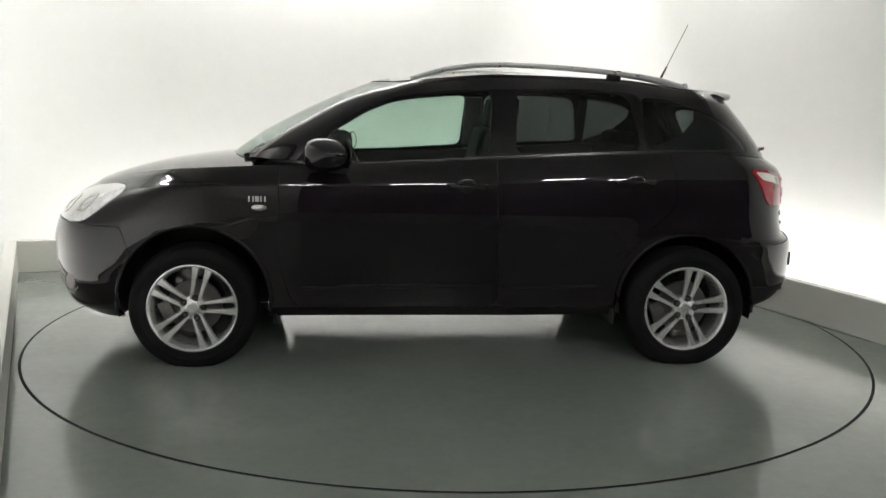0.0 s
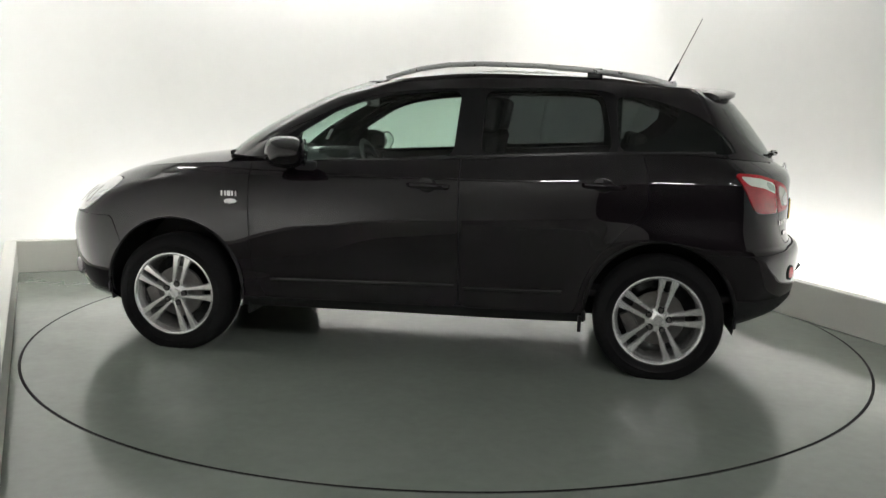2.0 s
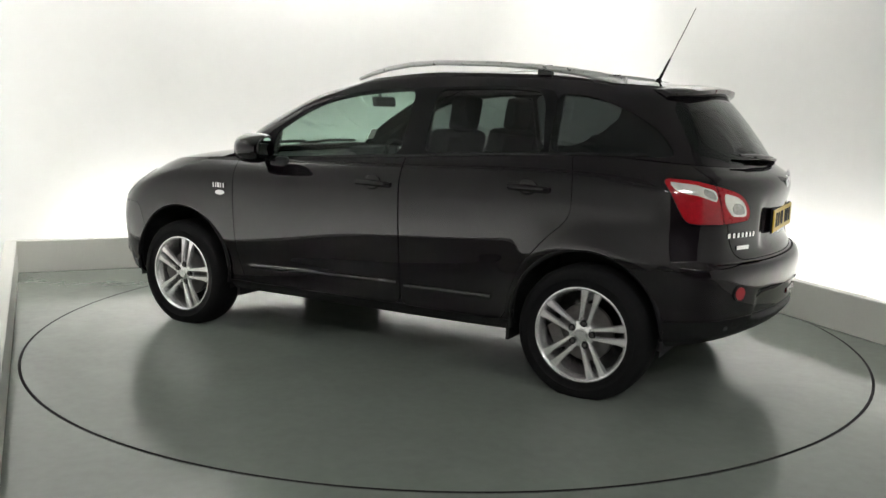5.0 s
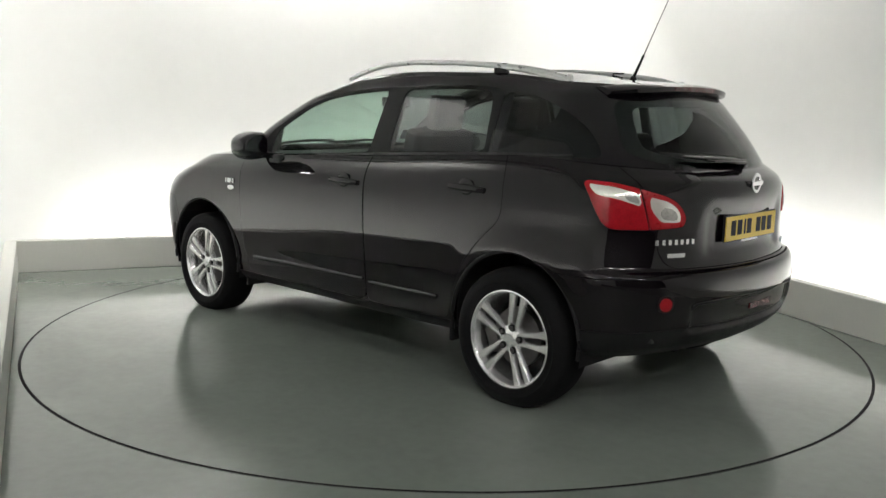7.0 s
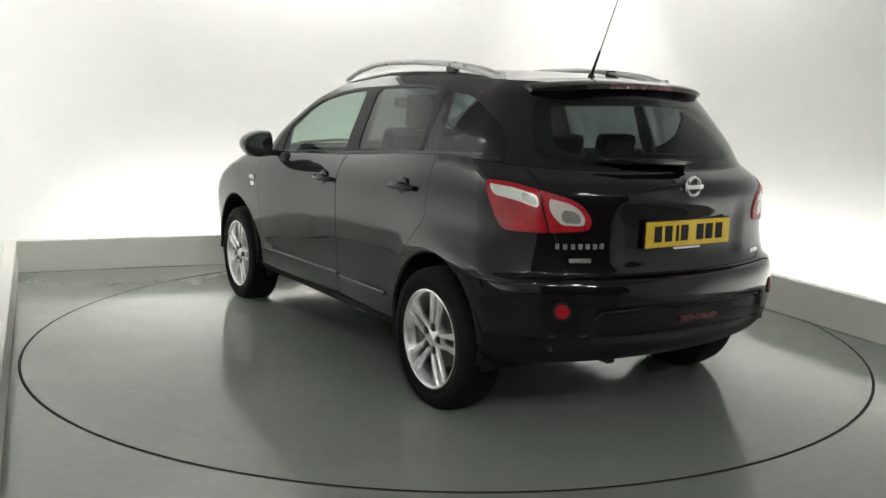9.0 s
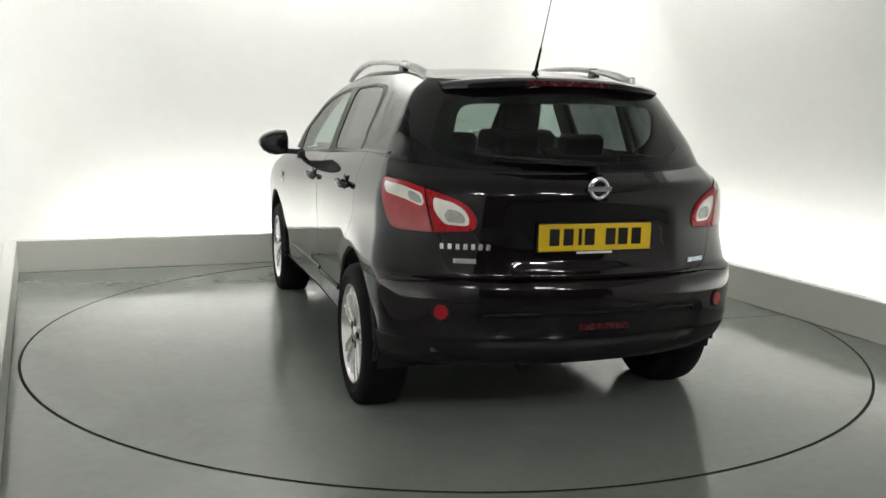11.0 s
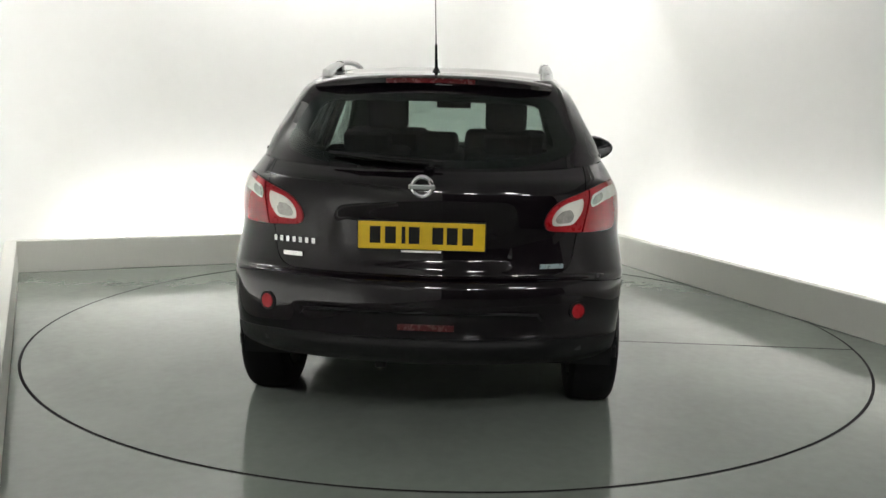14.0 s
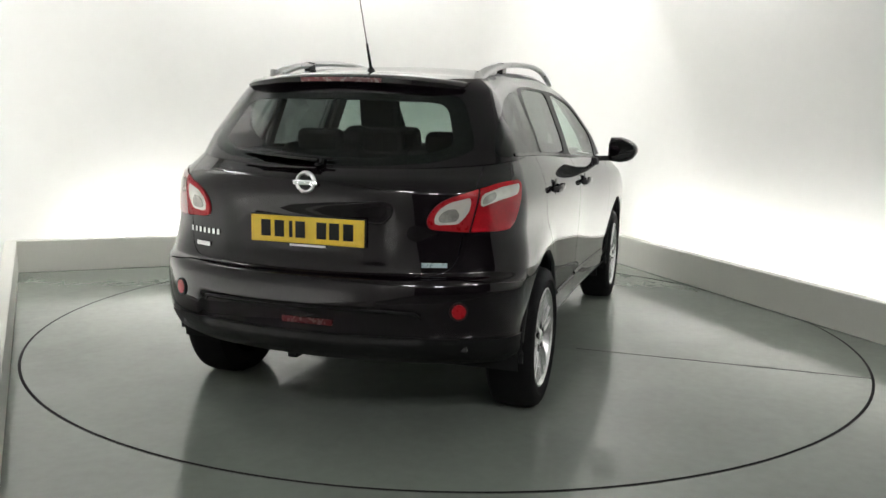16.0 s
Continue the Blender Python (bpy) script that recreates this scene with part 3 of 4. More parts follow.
    br.clip(lambda p: 0.448 + 0.06 * np.clip(0.9 - p[:, 1], 0, 0.3) - p[:, 2]).both().build("rear_valance", M_PLASTIC, car, "black plastic lower valance")
    bf.both().build("front_bumper", M_PAINT, car)
    gate_up = up.clip(gate)
    gate_low.plus(gate_up.out(rear_field(REAR_GLASS))).both().build("tailgate", M_PAINT, car)
    border = up.clip(rear_field(REAR_GLASS)).out(rear_field(REAR_CLEAR)).offset(-0.003)
    border.both().build("window_border", M_TRIM, car, "black printed border of the rear window", rim=0.006)
    up.clip(rear_field(REAR_GLASS)).offset(0.001).both().build("rear_window", M_GLASS_B, car, "tinted rear window glass", rim=0)

    # --- glasshouse ---
    w_of = lambda z: np.interp(z, [1.15, 1.27, 1.40, 1.51, 1.56, 1.635], [0.812, 0.778, 0.727, 0.680, 0.648, 0.572])

    def screen(p):
        return np.minimum(np.minimum(0.86 * w_of(p[:, 2]) - p[:, 1], p[:, 0] - 0.1), 1.590 - p[:, 2])

    cabin = up.out(gate).out(screen)
    for f in (WIN_FRONT, WIN_REAR, WIN_QUARTER):
        cabin = cabin.out(side_field(f))
    # dark door frames and pillars between the windows, painted roof sides
    frame_zone = rounded([(0.86, 1.10), (0.72, 1.27), (0.46, 1.428), (0.29, 1.490), (0.10, 1.523), (-0.116, 1.544), (-0.8, 1.560), (-1.02, 1.549),
                          (-1.115, 1.53), (-1.135, 1.10)], 1)
    frames = cabin.clip(side_field(frame_zone))
    roofsides = cabin.out(side_field(frame_zone))
    for flip in (False, True):
        side = (lambda s: s.mirrored()) if flip else (lambda s: s)
        side(frames).build("door_frame", M_FRAME, car, "gloss black window frames and pillars")
        side(roofsides).build("roof_side", M_PAINT, car)
        side(up.clip(side_field(WIN_FRONT)).offset(-0.004)).build("front_window", M_GLASS_F, car, "green-tinted side window", rim=0)
        side(up.clip(side_field(WIN_REAR)).offset(-0.004)).build("rear_side_window", M_GLASS_R, car, "dark privacy glass side window", rim=0)
        side(up.clip(side_field(WIN_QUARTER)).offset(-0.001)).build("quarter_window", M_GLASS_R, car, "dark privacy glass quarter window", rim=0)
        lining = up.clip(side_field(WIN_QUARTER, -0.012)).clip(side_field(QUARTER_LINING)).offset(-0.035)
        side(lining).build("quarter_lining", M_CABIN, car, "dark inner lining behind the quarter window")
        # slim trim along the belt under the windows
        belt = up.clip(lambda p: np.minimum(np.minimum(0.66 - p[:, 0], p[:, 0] + 1.64),
                                            np.minimum(p[:, 2] - spline([0.7, -0.35, -1.1, -1.65], [1.108, 1.166, 1.206, 1.224], p[:, 0]),
                                                       spline([0.7, -0.35, -1.1, -1.65], [1.120, 1.180, 1.220, 1.238], p[:, 0]) - p[:, 2])))
        side(belt.offset(0.004)).build("belt_trim", M_TRIM, car, rim=0.006)
    up.clip(screen).offset(-0.003).both().build("windscreen", M_GLASS_F, car, "green-tinted windscreen", rim=0)

    # --- roof and bonnet, crowned between the ring's sides ---
    top = up_grid[-1]
    m = 17
    cols = np.linspace(0, 1, m)
    roof = np.array([[(p[0], p[1] * k, p[2] + 0.028 * (1 - k ** 2.2) * smooth01(0.27, 0.0, p[0]) * smooth01(-1.72, -1.5, p[0])) for k in cols] for p in top])
    Sheet.of_grid(roof, (0, 0, 1)).both().build("roof", M_PAINT, car)
    edge = lower_grid()[-1]
    edge = edge[edge[:, 0] > 1.06]
    crest = lambda x: spline([2.0, 1.9, 1.75, 1.6, 1.3, 1.05], [0.998, 1.030, 1.072, 1.103, 1.145, 1.170], x)
    bon = np.array([[(p[0], p[1] * k, p[2] + (crest(p[0]) - p[2]) * (1 - k ** 2.6)) for k in cols] for p in edge])
    Sheet.of_grid(bon, (0, 0, 1)).both().build("bonnet", M_PAINT, car)

    # --- dark inner skin behind the seams ---
    low.out(lambda p: -p[:, 2] + 0.30).offset(-0.024).both().build("inner_skin", M_CABIN, car, rim=0)
    return up_grid


def lathe(profile, seg=48, axis_y=True):
    """A ring of revolution about the y axis from (radius, y) pairs."""
    bm = bmesh.new()
    rows = [[bm.verts.new((r * math.cos(2 * math.pi * i / seg), y, r * math.sin(2 * math.pi * i / seg))) for i in range(seg)] for r, y in profile]
    for a, b in zip(rows, rows[1:]):
        for i in range(seg):
            bm.faces.new((a[i], a[(i + 1) % seg], b[(i + 1) % seg], b[i]))
    return bm


def tube(points, radius, seg=10, flat=1.0):
    """A swept round bar along points; flat squeezes it in z."""
    bm = bmesh.new()
    pts = [Vector(p) for p in points]
    rows = []
    for i, p in enumerate(pts):
        d = (pts[min(i + 1, len(pts) - 1)] - pts[max(i - 1, 0)]).normalized()
        a = d.cross(Vector((0, 0, 1)))
        a = a.normalized() if a.length > 1e-4 else Vector((0, 1, 0))
        b = a.cross(d)
        r = radius[i] if isinstance(radius, (list, tuple)) else radius
        rows.append([bm.verts.new(p + a * r * math.cos(2 * math.pi * k / seg) + b * r * flat * math.sin(2 * math.pi * k / seg)) for k in range(seg)])
    for u, v in zip(rows, rows[1:]):
        for k in range(seg):
            bm.faces.new((u[k], u[(k + 1) % seg], v[(k + 1) % seg], v[k]))
    bm.faces.new(rows[0][::-1])
    bm.faces.new(rows[-1])
    return bm


def loft(sections):
    """A closed body through equal-length loops."""
    bm = bmesh.new()
    rows = [[bm.verts.new(p) for p in s] for s in sections]
    n = len(rows[0])
    for a, b in zip(rows, rows[1:]):
        for k in range(n):
            bm.faces.new((a[k], a[(k + 1) % n], b[(k + 1) % n], b[k]))
    bm.faces.new(rows[0][::-1])
    bm.faces.new(rows[-1])
    return bm


def cyl(r, depth, m, seg=24, r2=None, bevel=0.0):
    bm = bmesh.new()
    bmesh.ops.create_cone(bm, cap_ends=True, segments=seg, radius1=r, radius2=r if r2 is None else r2, depth=depth)
    if bevel:
        bmesh.ops.bevel(bm, geom=[e for e in bm.edges if abs(e.verts[0].co.z - e.verts[1].co.z) < 1e-5], offset=bevel, segments=2, affect="EDGES")
    bmesh.ops.transform(bm, matrix=m, verts=bm.verts)
    return bm


# ---------------- wheels ----------------
TAIL_GRID = lower_grid()[:, -N_TAIL:].reshape(-1, 3)


def tail_point(y, z, out=0.0):
    """The body's x at a place seen from behind, and the turn of its surface about z."""
    def x_at(yy):
        dist = (TAIL_GRID[:, 1] - abs(yy)) ** 2 + (TAIL_GRID[:, 2] - z) ** 2
        near = np.argsort(dist)[:4]
        wgt = 1 / (dist[near] + 1e-7)
        return float((TAIL_GRID[near, 0] * wgt).sum() / wgt.sum())
    turn = math.degrees(math.atan2(x_at(abs(y) + 0.04) - x_at(max(0, abs(y) - 0.04)), 0.08))
    return x_at(y) - out, -turn if y > 0 else turn


def wheel_meshes():
    """The pieces of one wheel about its hub, outside towards +y: (name, mesh object data, material)."""
    w = 0.108
    tyre = lathe([(0.236, -w + .012), (0.262, -w), (0.300, -w - .006), (0.326, -w + .006), (0.342, -w + .020), (0.349, -0.05), (0.350, 0),
                  (0.349, 0.05), (0.342, w - .020), (0.330, w - .006), (0.318, w + .001), (0.300, w + .006), (0.285, w + .007), (0.282, w + .004), (0.262, w), (0.244, w - .004), (0.237, w - .010), (0.230, w - .02)], 64)
    rim = lathe([(0.225, -0.10), (0.218, -0.02), (0.221, 0.060), (0.230, 0.080), (0.239, 0.090), (0.246, 0.094), (0.2490, 0.099), (0.248, 0.105), (0.241, 0.106),
                 (0.234, 0.100), (0.229, 0.088), (0.219, 0.060)], 64)
    bars = []
    for k in range(5):
        a = 2 * math.pi * k / 5
        for s in (-1, 1):
            secs = []
            for r, off, half, face, back in ((0.040, 0.018, 0.012, 0.086, 0.060), (0.075, 0.0240, 0.0115, 0.089, 0.064), (0.120, 0.0275, 0.0130, 0.092, 0.066),
                                             (0.170, 0.031, 0.0155, 0.095, 0.070), (0.210, 0.0345, 0.0195, 0.096, 0.072), (0.236, 0.0370, 0.0250, 0.096, 0.074)):
                o = s * off
                loop = []
                for t, y in ((o - half, back), (o - half, face - .007), (o - half + .005, face), (o + half - .005, face), (o + half, face - .007), (o + half, back)):
                    x, z = r * math.cos(a) - t * math.sin(a), r * math.sin(a) + t * math.cos(a)
                    loop.append((x, y, z))
                secs.append(loop)
            bars.append(loft(secs))
    for piece in bars:
        bmesh.ops.scale(piece, vec=(0.985, 1, 0.985), verts=piece.verts)
    bmesh.ops.scale(rim, vec=(0.985, 1, 0.985), verts=rim.verts)
    hub = lathe([(0.001, 0.096), (0.026, 0.096), (0.030, 0.092), (0.034, 0.089), (0.052, 0.086), (0.066, 0.082), (0.072, 0.07), (0.074, 0.04)], 40)
    disc = lathe([(0.05, 0.03), (0.145, 0.03), (0.147, 0.026), (0.147, 0.006), (0.05, 0.006)], 48)
    cal = box((0.07, 0.05, 0.13), (0.145, 0.025, 0.03), 0.012)
    barrel = lathe([(0.222, -0.10), (0.06, -0.085), (0.055, 0.0)], 40)
    out = [("tyre", tyre, M_RUBBER, ""), ("rim", rim, M_ALLOY, ""), ("hub", hub, M_ALLOY, ""), ("brake_disc", disc, M_DISC, "grey iron brake disc"),
           ("caliper", cal, M_DISC, ""), ("backplate", barrel, M_TRIM, "")]
    out += [("spoke", b, M_ALLOY, "") for b in bars]
    for k in range(5):
        a = 2 * math.pi * k / 5
        out.append(("lug_nut", cyl(0.0095, 0.02, pose(0.058 * math.cos(a), 0.086, 0.058 * math.sin(a), 90, 0, 0), 6), M_DISC, "dark wheel nut"))
        # black disc stands in for the shade inside the nut hole
        out.append(("nut_hole_shade", cyl(0.0175, 0.010, pose(0.058 * math.cos(a), 0.0865, 0.058 * math.sin(a), 90, 0, 0), 20), M_TRIM, ""))
    return out


def build_wheels(car):
    pieces = wheel_meshes()
    first = []
    for name, bm, material, label in pieces:
        bmesh.ops.recalc_face_normals(bm, faces=bm.faces)
        if name == "tyre":
            for v in bm.verts:   # contact patch
                v.co.z = max(v.co.z, 0.001 - HUB_Z)
        me = bpy.data.meshes.new(name)
        bm.to_mesh(me)
        bm.free()
        me.materials.append(material)
        me.shade_smooth()
        me.set_sharp_from_angle(angle=radians(38))
        first.append((name, me, label))
    axle = bpy.data.meshes.new("wheel")
    bm = cyl(0.03, 0.16, pose(0, -0.03, 0, 90, 0, 0), 16, bevel=0.004)
    bm.to_mesh(axle)
    bm.free()
    axle.materials.append(M_DISC)
    for x, s, spin in ((HUB_X, 1, 104), (-HUB_X, 1, 102), (HUB_X, -1, 40), (-HUB_X, -1, 20)):
        w = new("wheel", axle)
        w.parent = car
        w.matrix_basis = pose(x, s * (0.818 if x > 0 else 0.803), HUB_Z, 0, 0, 0 if s > 0 else 180) @ pose(0, 0, 0, 0, -spin, 0)
        tagged(w, "five double-spoke silver alloy wheel with black tyre")
        for name, me, label in first:
            ob = new(name, me)
            ob.parent = w
            if label:
                tagged(ob, label)
            if name == "caliper":
                ob.matrix_basis = pose(0, 0, 0, 0, spin + 25, 0)
            if name == "tyre":
                ob.matrix_basis = pose(0, 0, 0, 0, spin, 0)


def build_arch_liners(car):
    for x, z, r in ((HUB_X - .01, 0.376, 0.414), (-HUB_X, 0.358, 0.404)):
        for s in (1, -1):
            bm = bmesh.new()
            rows = []
            for y in ((0.905 if x > 0 else 0.868), 0.52):
                rows.append([bm.verts.new((x + r * math.cos(radians(a)), s * y, z + r * math.sin(radians(a)))) for a in range(-14, 195, 8)])
            n = len(rows[0])
            for i in range(n - 1):
                bm.faces.new((rows[0][i], rows[0][i + 1], rows[1][i + 1], rows[1][i]))
            bm.faces.new(rows[1])
            part("arch_liner", bm, M_PLASTIC, car, "black wheel-arch liner")
            # rolled lip of the arch
            lip = []
            rr = r - 0.004
            for a in range(-8, 189, 7):
                lip.append((x + rr * math.cos(radians(a)), s * ((0.913 if x > 0 else 0.880) + 0.010 * math.sin(radians(max(0, min(180, a))))), z + rr * math.sin(radians(a))))
            part("arch_lip", tube(lip, 0.011, 8), M_PLASTIC, car, "black wheel-arch edge", smooth=True)


# ---------------- fittings ----------------
BADGE_Y = 0.930


def build_fittings(car):
    # underbody, kept clear of the wheels
    part("underbody", merge(box((3.7, 1.02, 0.12), (0.05, 0, 0.37), 0.03), box((1.85, 1.50, 0.12), (0.0, 0, 0.34), 0.03)), M_PLASTIC, car, "dark underbody")
    part("rear_axle", box((0.12, 1.3, 0.07), (-1.36, 0, 0.30), 0.02), M_PLASTIC, car, "dark axle beam")
    part("tow_bracket", box((0.10, 0.05, 0.06), (-1.86, 0.20, 0.275), 0.01), M_PLASTIC, car)
    for s in (1, -1):
        part("mud_flap", box((0.02, 0.20, 0.10), (0.945, s * 0.76, 0.275), 0.006), M_PLASTIC, car)
        part("mud_flap", box((0.02, 0.20, 0.09), (-0.965, s * 0.77, 0.275), 0.006), M_PLASTIC, car)
        # roof rail: arched bar, feet at both ends, one middle foot
        xs = [0.20, 0.10, 0.0, -0.15, -0.35, -0.68, -0.94, -1.15, -1.28, -1.38, -1.43]
        zs = [1.598, 1.630, 1.656, 1.680, 1.690, 1.682, 1.664, 1.640, 1.618, 1.592, 1.576]
        pts = [(x, s * spline([0.2, -0.3, -1.43], [0.585, 0.572, 0.545], [x])[0], z) for x, z in zip(xs, zs)]
        rail = part("roof_rail", tube(pts, [0.014, 0.017, 0.018, 0.018, 0.018, 0.018, 0.019, 0.023, 0.026, 0.028, 0.022], 12, 0.8), M_RAIL, car, "satin silver roof rail", smooth=True)
        part("rail_foot", box((0.085, 0.032, 0.075), (-0.99, s * 0.553, 1.635), 0.008), M_TRIM, rail, "black rail foot")
        part("rail_foot", box((0.16, 0.034, 0.04), (-1.36, s * 0.547, 1.580), 0.012, rot=(0, 12, 0)), M_RAIL, rail)
        # door handles: bar on two stand-offs over a dark cup
        for hx, hz, hy in ((-0.107, 1.012, 0.888), (-1.062, 1.043, 0.880)):
            bar = part("door_handle", loft([[(hx + dx, s * (hy + dy + k * math.cos(a) * 0.010), hz + rise + math.sin(a) * hh) for a in [2 * math.pi * i / 10 for i in range(10)]]
                                            for dx, dy, rise, hh, k in ((0.118, 0.004, 0.003, 0.010, 0.5), (0.100, 0.024, 0.003, 0.015, 1), (0.03, 0.036, 0.002, 0.017, 1),
                                                                       (-0.05, 0.036, 0.0, 0.017, 1), (-0.095, 0.026, -0.002, 0.017, 1), (-0.118, 0.006, -0.003, 0.012, 0.5))]), M_PAINT, car, smooth=True)
            bm = bmesh.new()
            bmesh.ops.create_uvsphere(bm, u_segments=20, v_segments=12, radius=1)
            bmesh.ops.transform(bm, matrix=pose(hx + 0.005, s * hy, hz + 0.004) @ Matrix.Diagonal((0.052, 0.008, 0.044, 1)), verts=bm.verts)
            part("handle_cup", bm, M_TRIM, bar, "dark recess behind the handle", smooth=True)
        # lower door moulding
        for x0, x1 in ((0.80, -0.265), (-0.315, -0.86)):
            pts = [(x0 + (x1 - x0) * i / 8, s * (0.874 + 0.045 * float(smooth01(-0.2, 1.5, x0 + (x1 - x0) * i / 8))), 0.442 + 0.022 * (i / 8) * abs(x1 - x0) / 1.6) for i in range(9)]
            part("door_moulding", tube(pts, 0.006, 8, 2.2), M_TRIM, car, smooth=True)
        # fog reflectors in the rear bumper
        rx, rz = tail_point(0.672, 0.588)
        aim = look((rx - 0.002, s * 0.672, 0.588), (rx - 1, s * (0.672 + math.tan(radians(abs(rz)))), 0.588))
        refl = part("reflector", cyl(0.034, 0.012, aim, 28, bevel=0.003), M_REFLECT, car, "round red rear reflector", smooth=True)
        part("reflector_ring", cyl(0.041, 0.008, aim, 28), M_PLASTIC, refl)
        # front fog lamp
        fog = part("fog_lamp", cyl(0.045, 0.02, look((2.066, s * 0.752, 0.445), (2.80, s * 1.70, 0.445)), 24, bevel=0.004), M_DISC, car, "dull grey round front fog lamp", smooth=True)
        part("fog_bezel", cyl(0.062, 0.012, look((2.061, s * 0.749, 0.445), (2.80, s * 1.697, 0.445)), 24), M_TRIM, fog)
        build_mirror(car, s)
        # wing badge: a row of small strokes over an oval
        if s > 0:
            bd = part("wing_badge", merge(*[box((0.010 if k != 2 else 0.022, 0.004, 0.030), (1.072 - k * 0.021, BADGE_Y + 0.002, 0.932), 0.001) for k in range(5)]), M_BADGE, car, "small silver lettering bars and oval badge")
            bm = bmesh.new()
            bmesh.ops.create_uvsphere(bm, u_segments=20, v_segments=10, radius=1)
            bmesh.ops.transform(bm, matrix=pose(1.021, BADGE_Y + 0.001, 0.886) @ Matrix.Diagonal((0.040, 0.004, 0.017, 1)), verts=bm.verts)
            part("oval", bm, M_BADGE, bd, smooth=True)

    build_tail(car)
    # antenna: base, black lower mast, thin whip
    ant = part("aerial", cyl(0.024, 0.03, pose(-1.44, 0, 1.612), 20, r2=0.012, bevel=0.003), M_TRIM, car, "roof aerial with raked whip", smooth=True)
    part("mast", tube([(-1.44, 0, 1.615), (-1.497, 0, 1.735)], [0.0085, 0.006], 10), M_TRIM, ant, smooth=True)
    part("whip", tube([(-1.497, 0, 1.735), (-1.622, 0, 2.005)], [0.0032, 0.0022], 8), M_DISC, ant, smooth=True)
    # windscreen wipers and scuttle
    part("scuttle", box((0.12, 1.30, 0.03), (1.075, 0, 1.148), 0.01), M_PLASTIC, car, "black scuttle panel")
    part("wiper", tube([(1.10, 0.55, 1.165), (1.09, 0.25, 1.185), (1.10, 0.0, 1.185)], 0.010, 8), M_PLASTIC, car, "black windscreen wiper")
    part("wiper", tube([(1.10, 0.05, 1.165), (1.10, -0.3, 1.185), (1.06, -0.55, 1.180)], 0.010, 8), M_PLASTIC, car, "black windscreen wiper")


def build_mirror(car, s):
    secs = []
    for y, x0, x1, z0, z1 in ((0.944, 0.715, 0.575, 1.120, 1.240), (0.954, 0.762, 0.556, 1.098, 1.264), (1.02, 0.778, 0.550, 1.090, 1.266), (1.07, 0.764, 0.546, 1.098, 1.252),
                              (1.110, 0.728, 0.545, 1.120, 1.232), (1.132, 0.690, 0.550, 1.150, 1.210), (1.140, 0.664, 0.570, 1.168, 1.194)):
        cx, cz, hx, hz = (x0 + x1) / 2, (z0 + z1) / 2, (x0 - x1) / 2, (z1 - z0) / 2
        loop = []
        for i in range(20):
            a = 2 * math.pi * i / 20
            c, d = math.cos(a), math.sin(a)
            k = 2.8
            loop.append((cx + hx * math.copysign(abs(c) ** (2 / k), c), s * y, cz + hz * math.copysign(abs(d) ** (2 / k), d)))
        secs.append(loop)
    body = part("door_mirror", loft(secs), M_PAINT, car, "black door mirror", smooth=True)
    part("mirror_arm", loft([[(x + dx, s * y, z + dz) for dx, dz in ((-0.05, -0.016), (0.05, -0.016), (0.04, 0.018), (-0.04, 0.018))] for y, x, z in ((0.80, 0.66, 1.110), (0.88, 0.665, 1.114), (0.985, 0.67, 1.120))]),
         M_TRIM, body, "black mirror arm")
    # reflecting glass, facing the rear
    out = []
    for i in range(24):
        a = 2 * math.pi * i / 24
        c, d = math.cos(a), math.sin(a)
        yy = 1.042 + 0.084 * math.copysign(abs(c) ** 0.62, c)
        out.append((0.5475 - 0.25 * (yy - 1.048), s * yy, 1.180 + (0.070 - 0.30 * max(0, yy - 1.03) * 1.2) * math.copysign(abs(d) ** 0.72, d)))
    bm = loft([out, [(p[0] - 0.003, p[1], p[2]) for p in out]])
    part("mirror_glass", bm, M_MIRROR, body, "reflecting mirror glass")
    part("mirror_bezel", tube(out + out[:1], 0.006, 8), M_TRIM, body)
    part("mirror_mount", pad((0.13, 0.06, 0.10), (0.60, s * 0.845, 1.075), (0, 0, 0), 0.025), M_PLASTIC, body, "black mirror mount", smooth=True)
    # sail panel at the window's front corner
    bm = loft([[(x, s * (y + d), z) for x, y, z in ((0.80, 0.798, 1.125), (0.655, 0.800, 1.135), (0.645, 0.763, 1.285))] for d in (0, 0.014)])
    part("sail_panel", bm, M_TRIM, body)


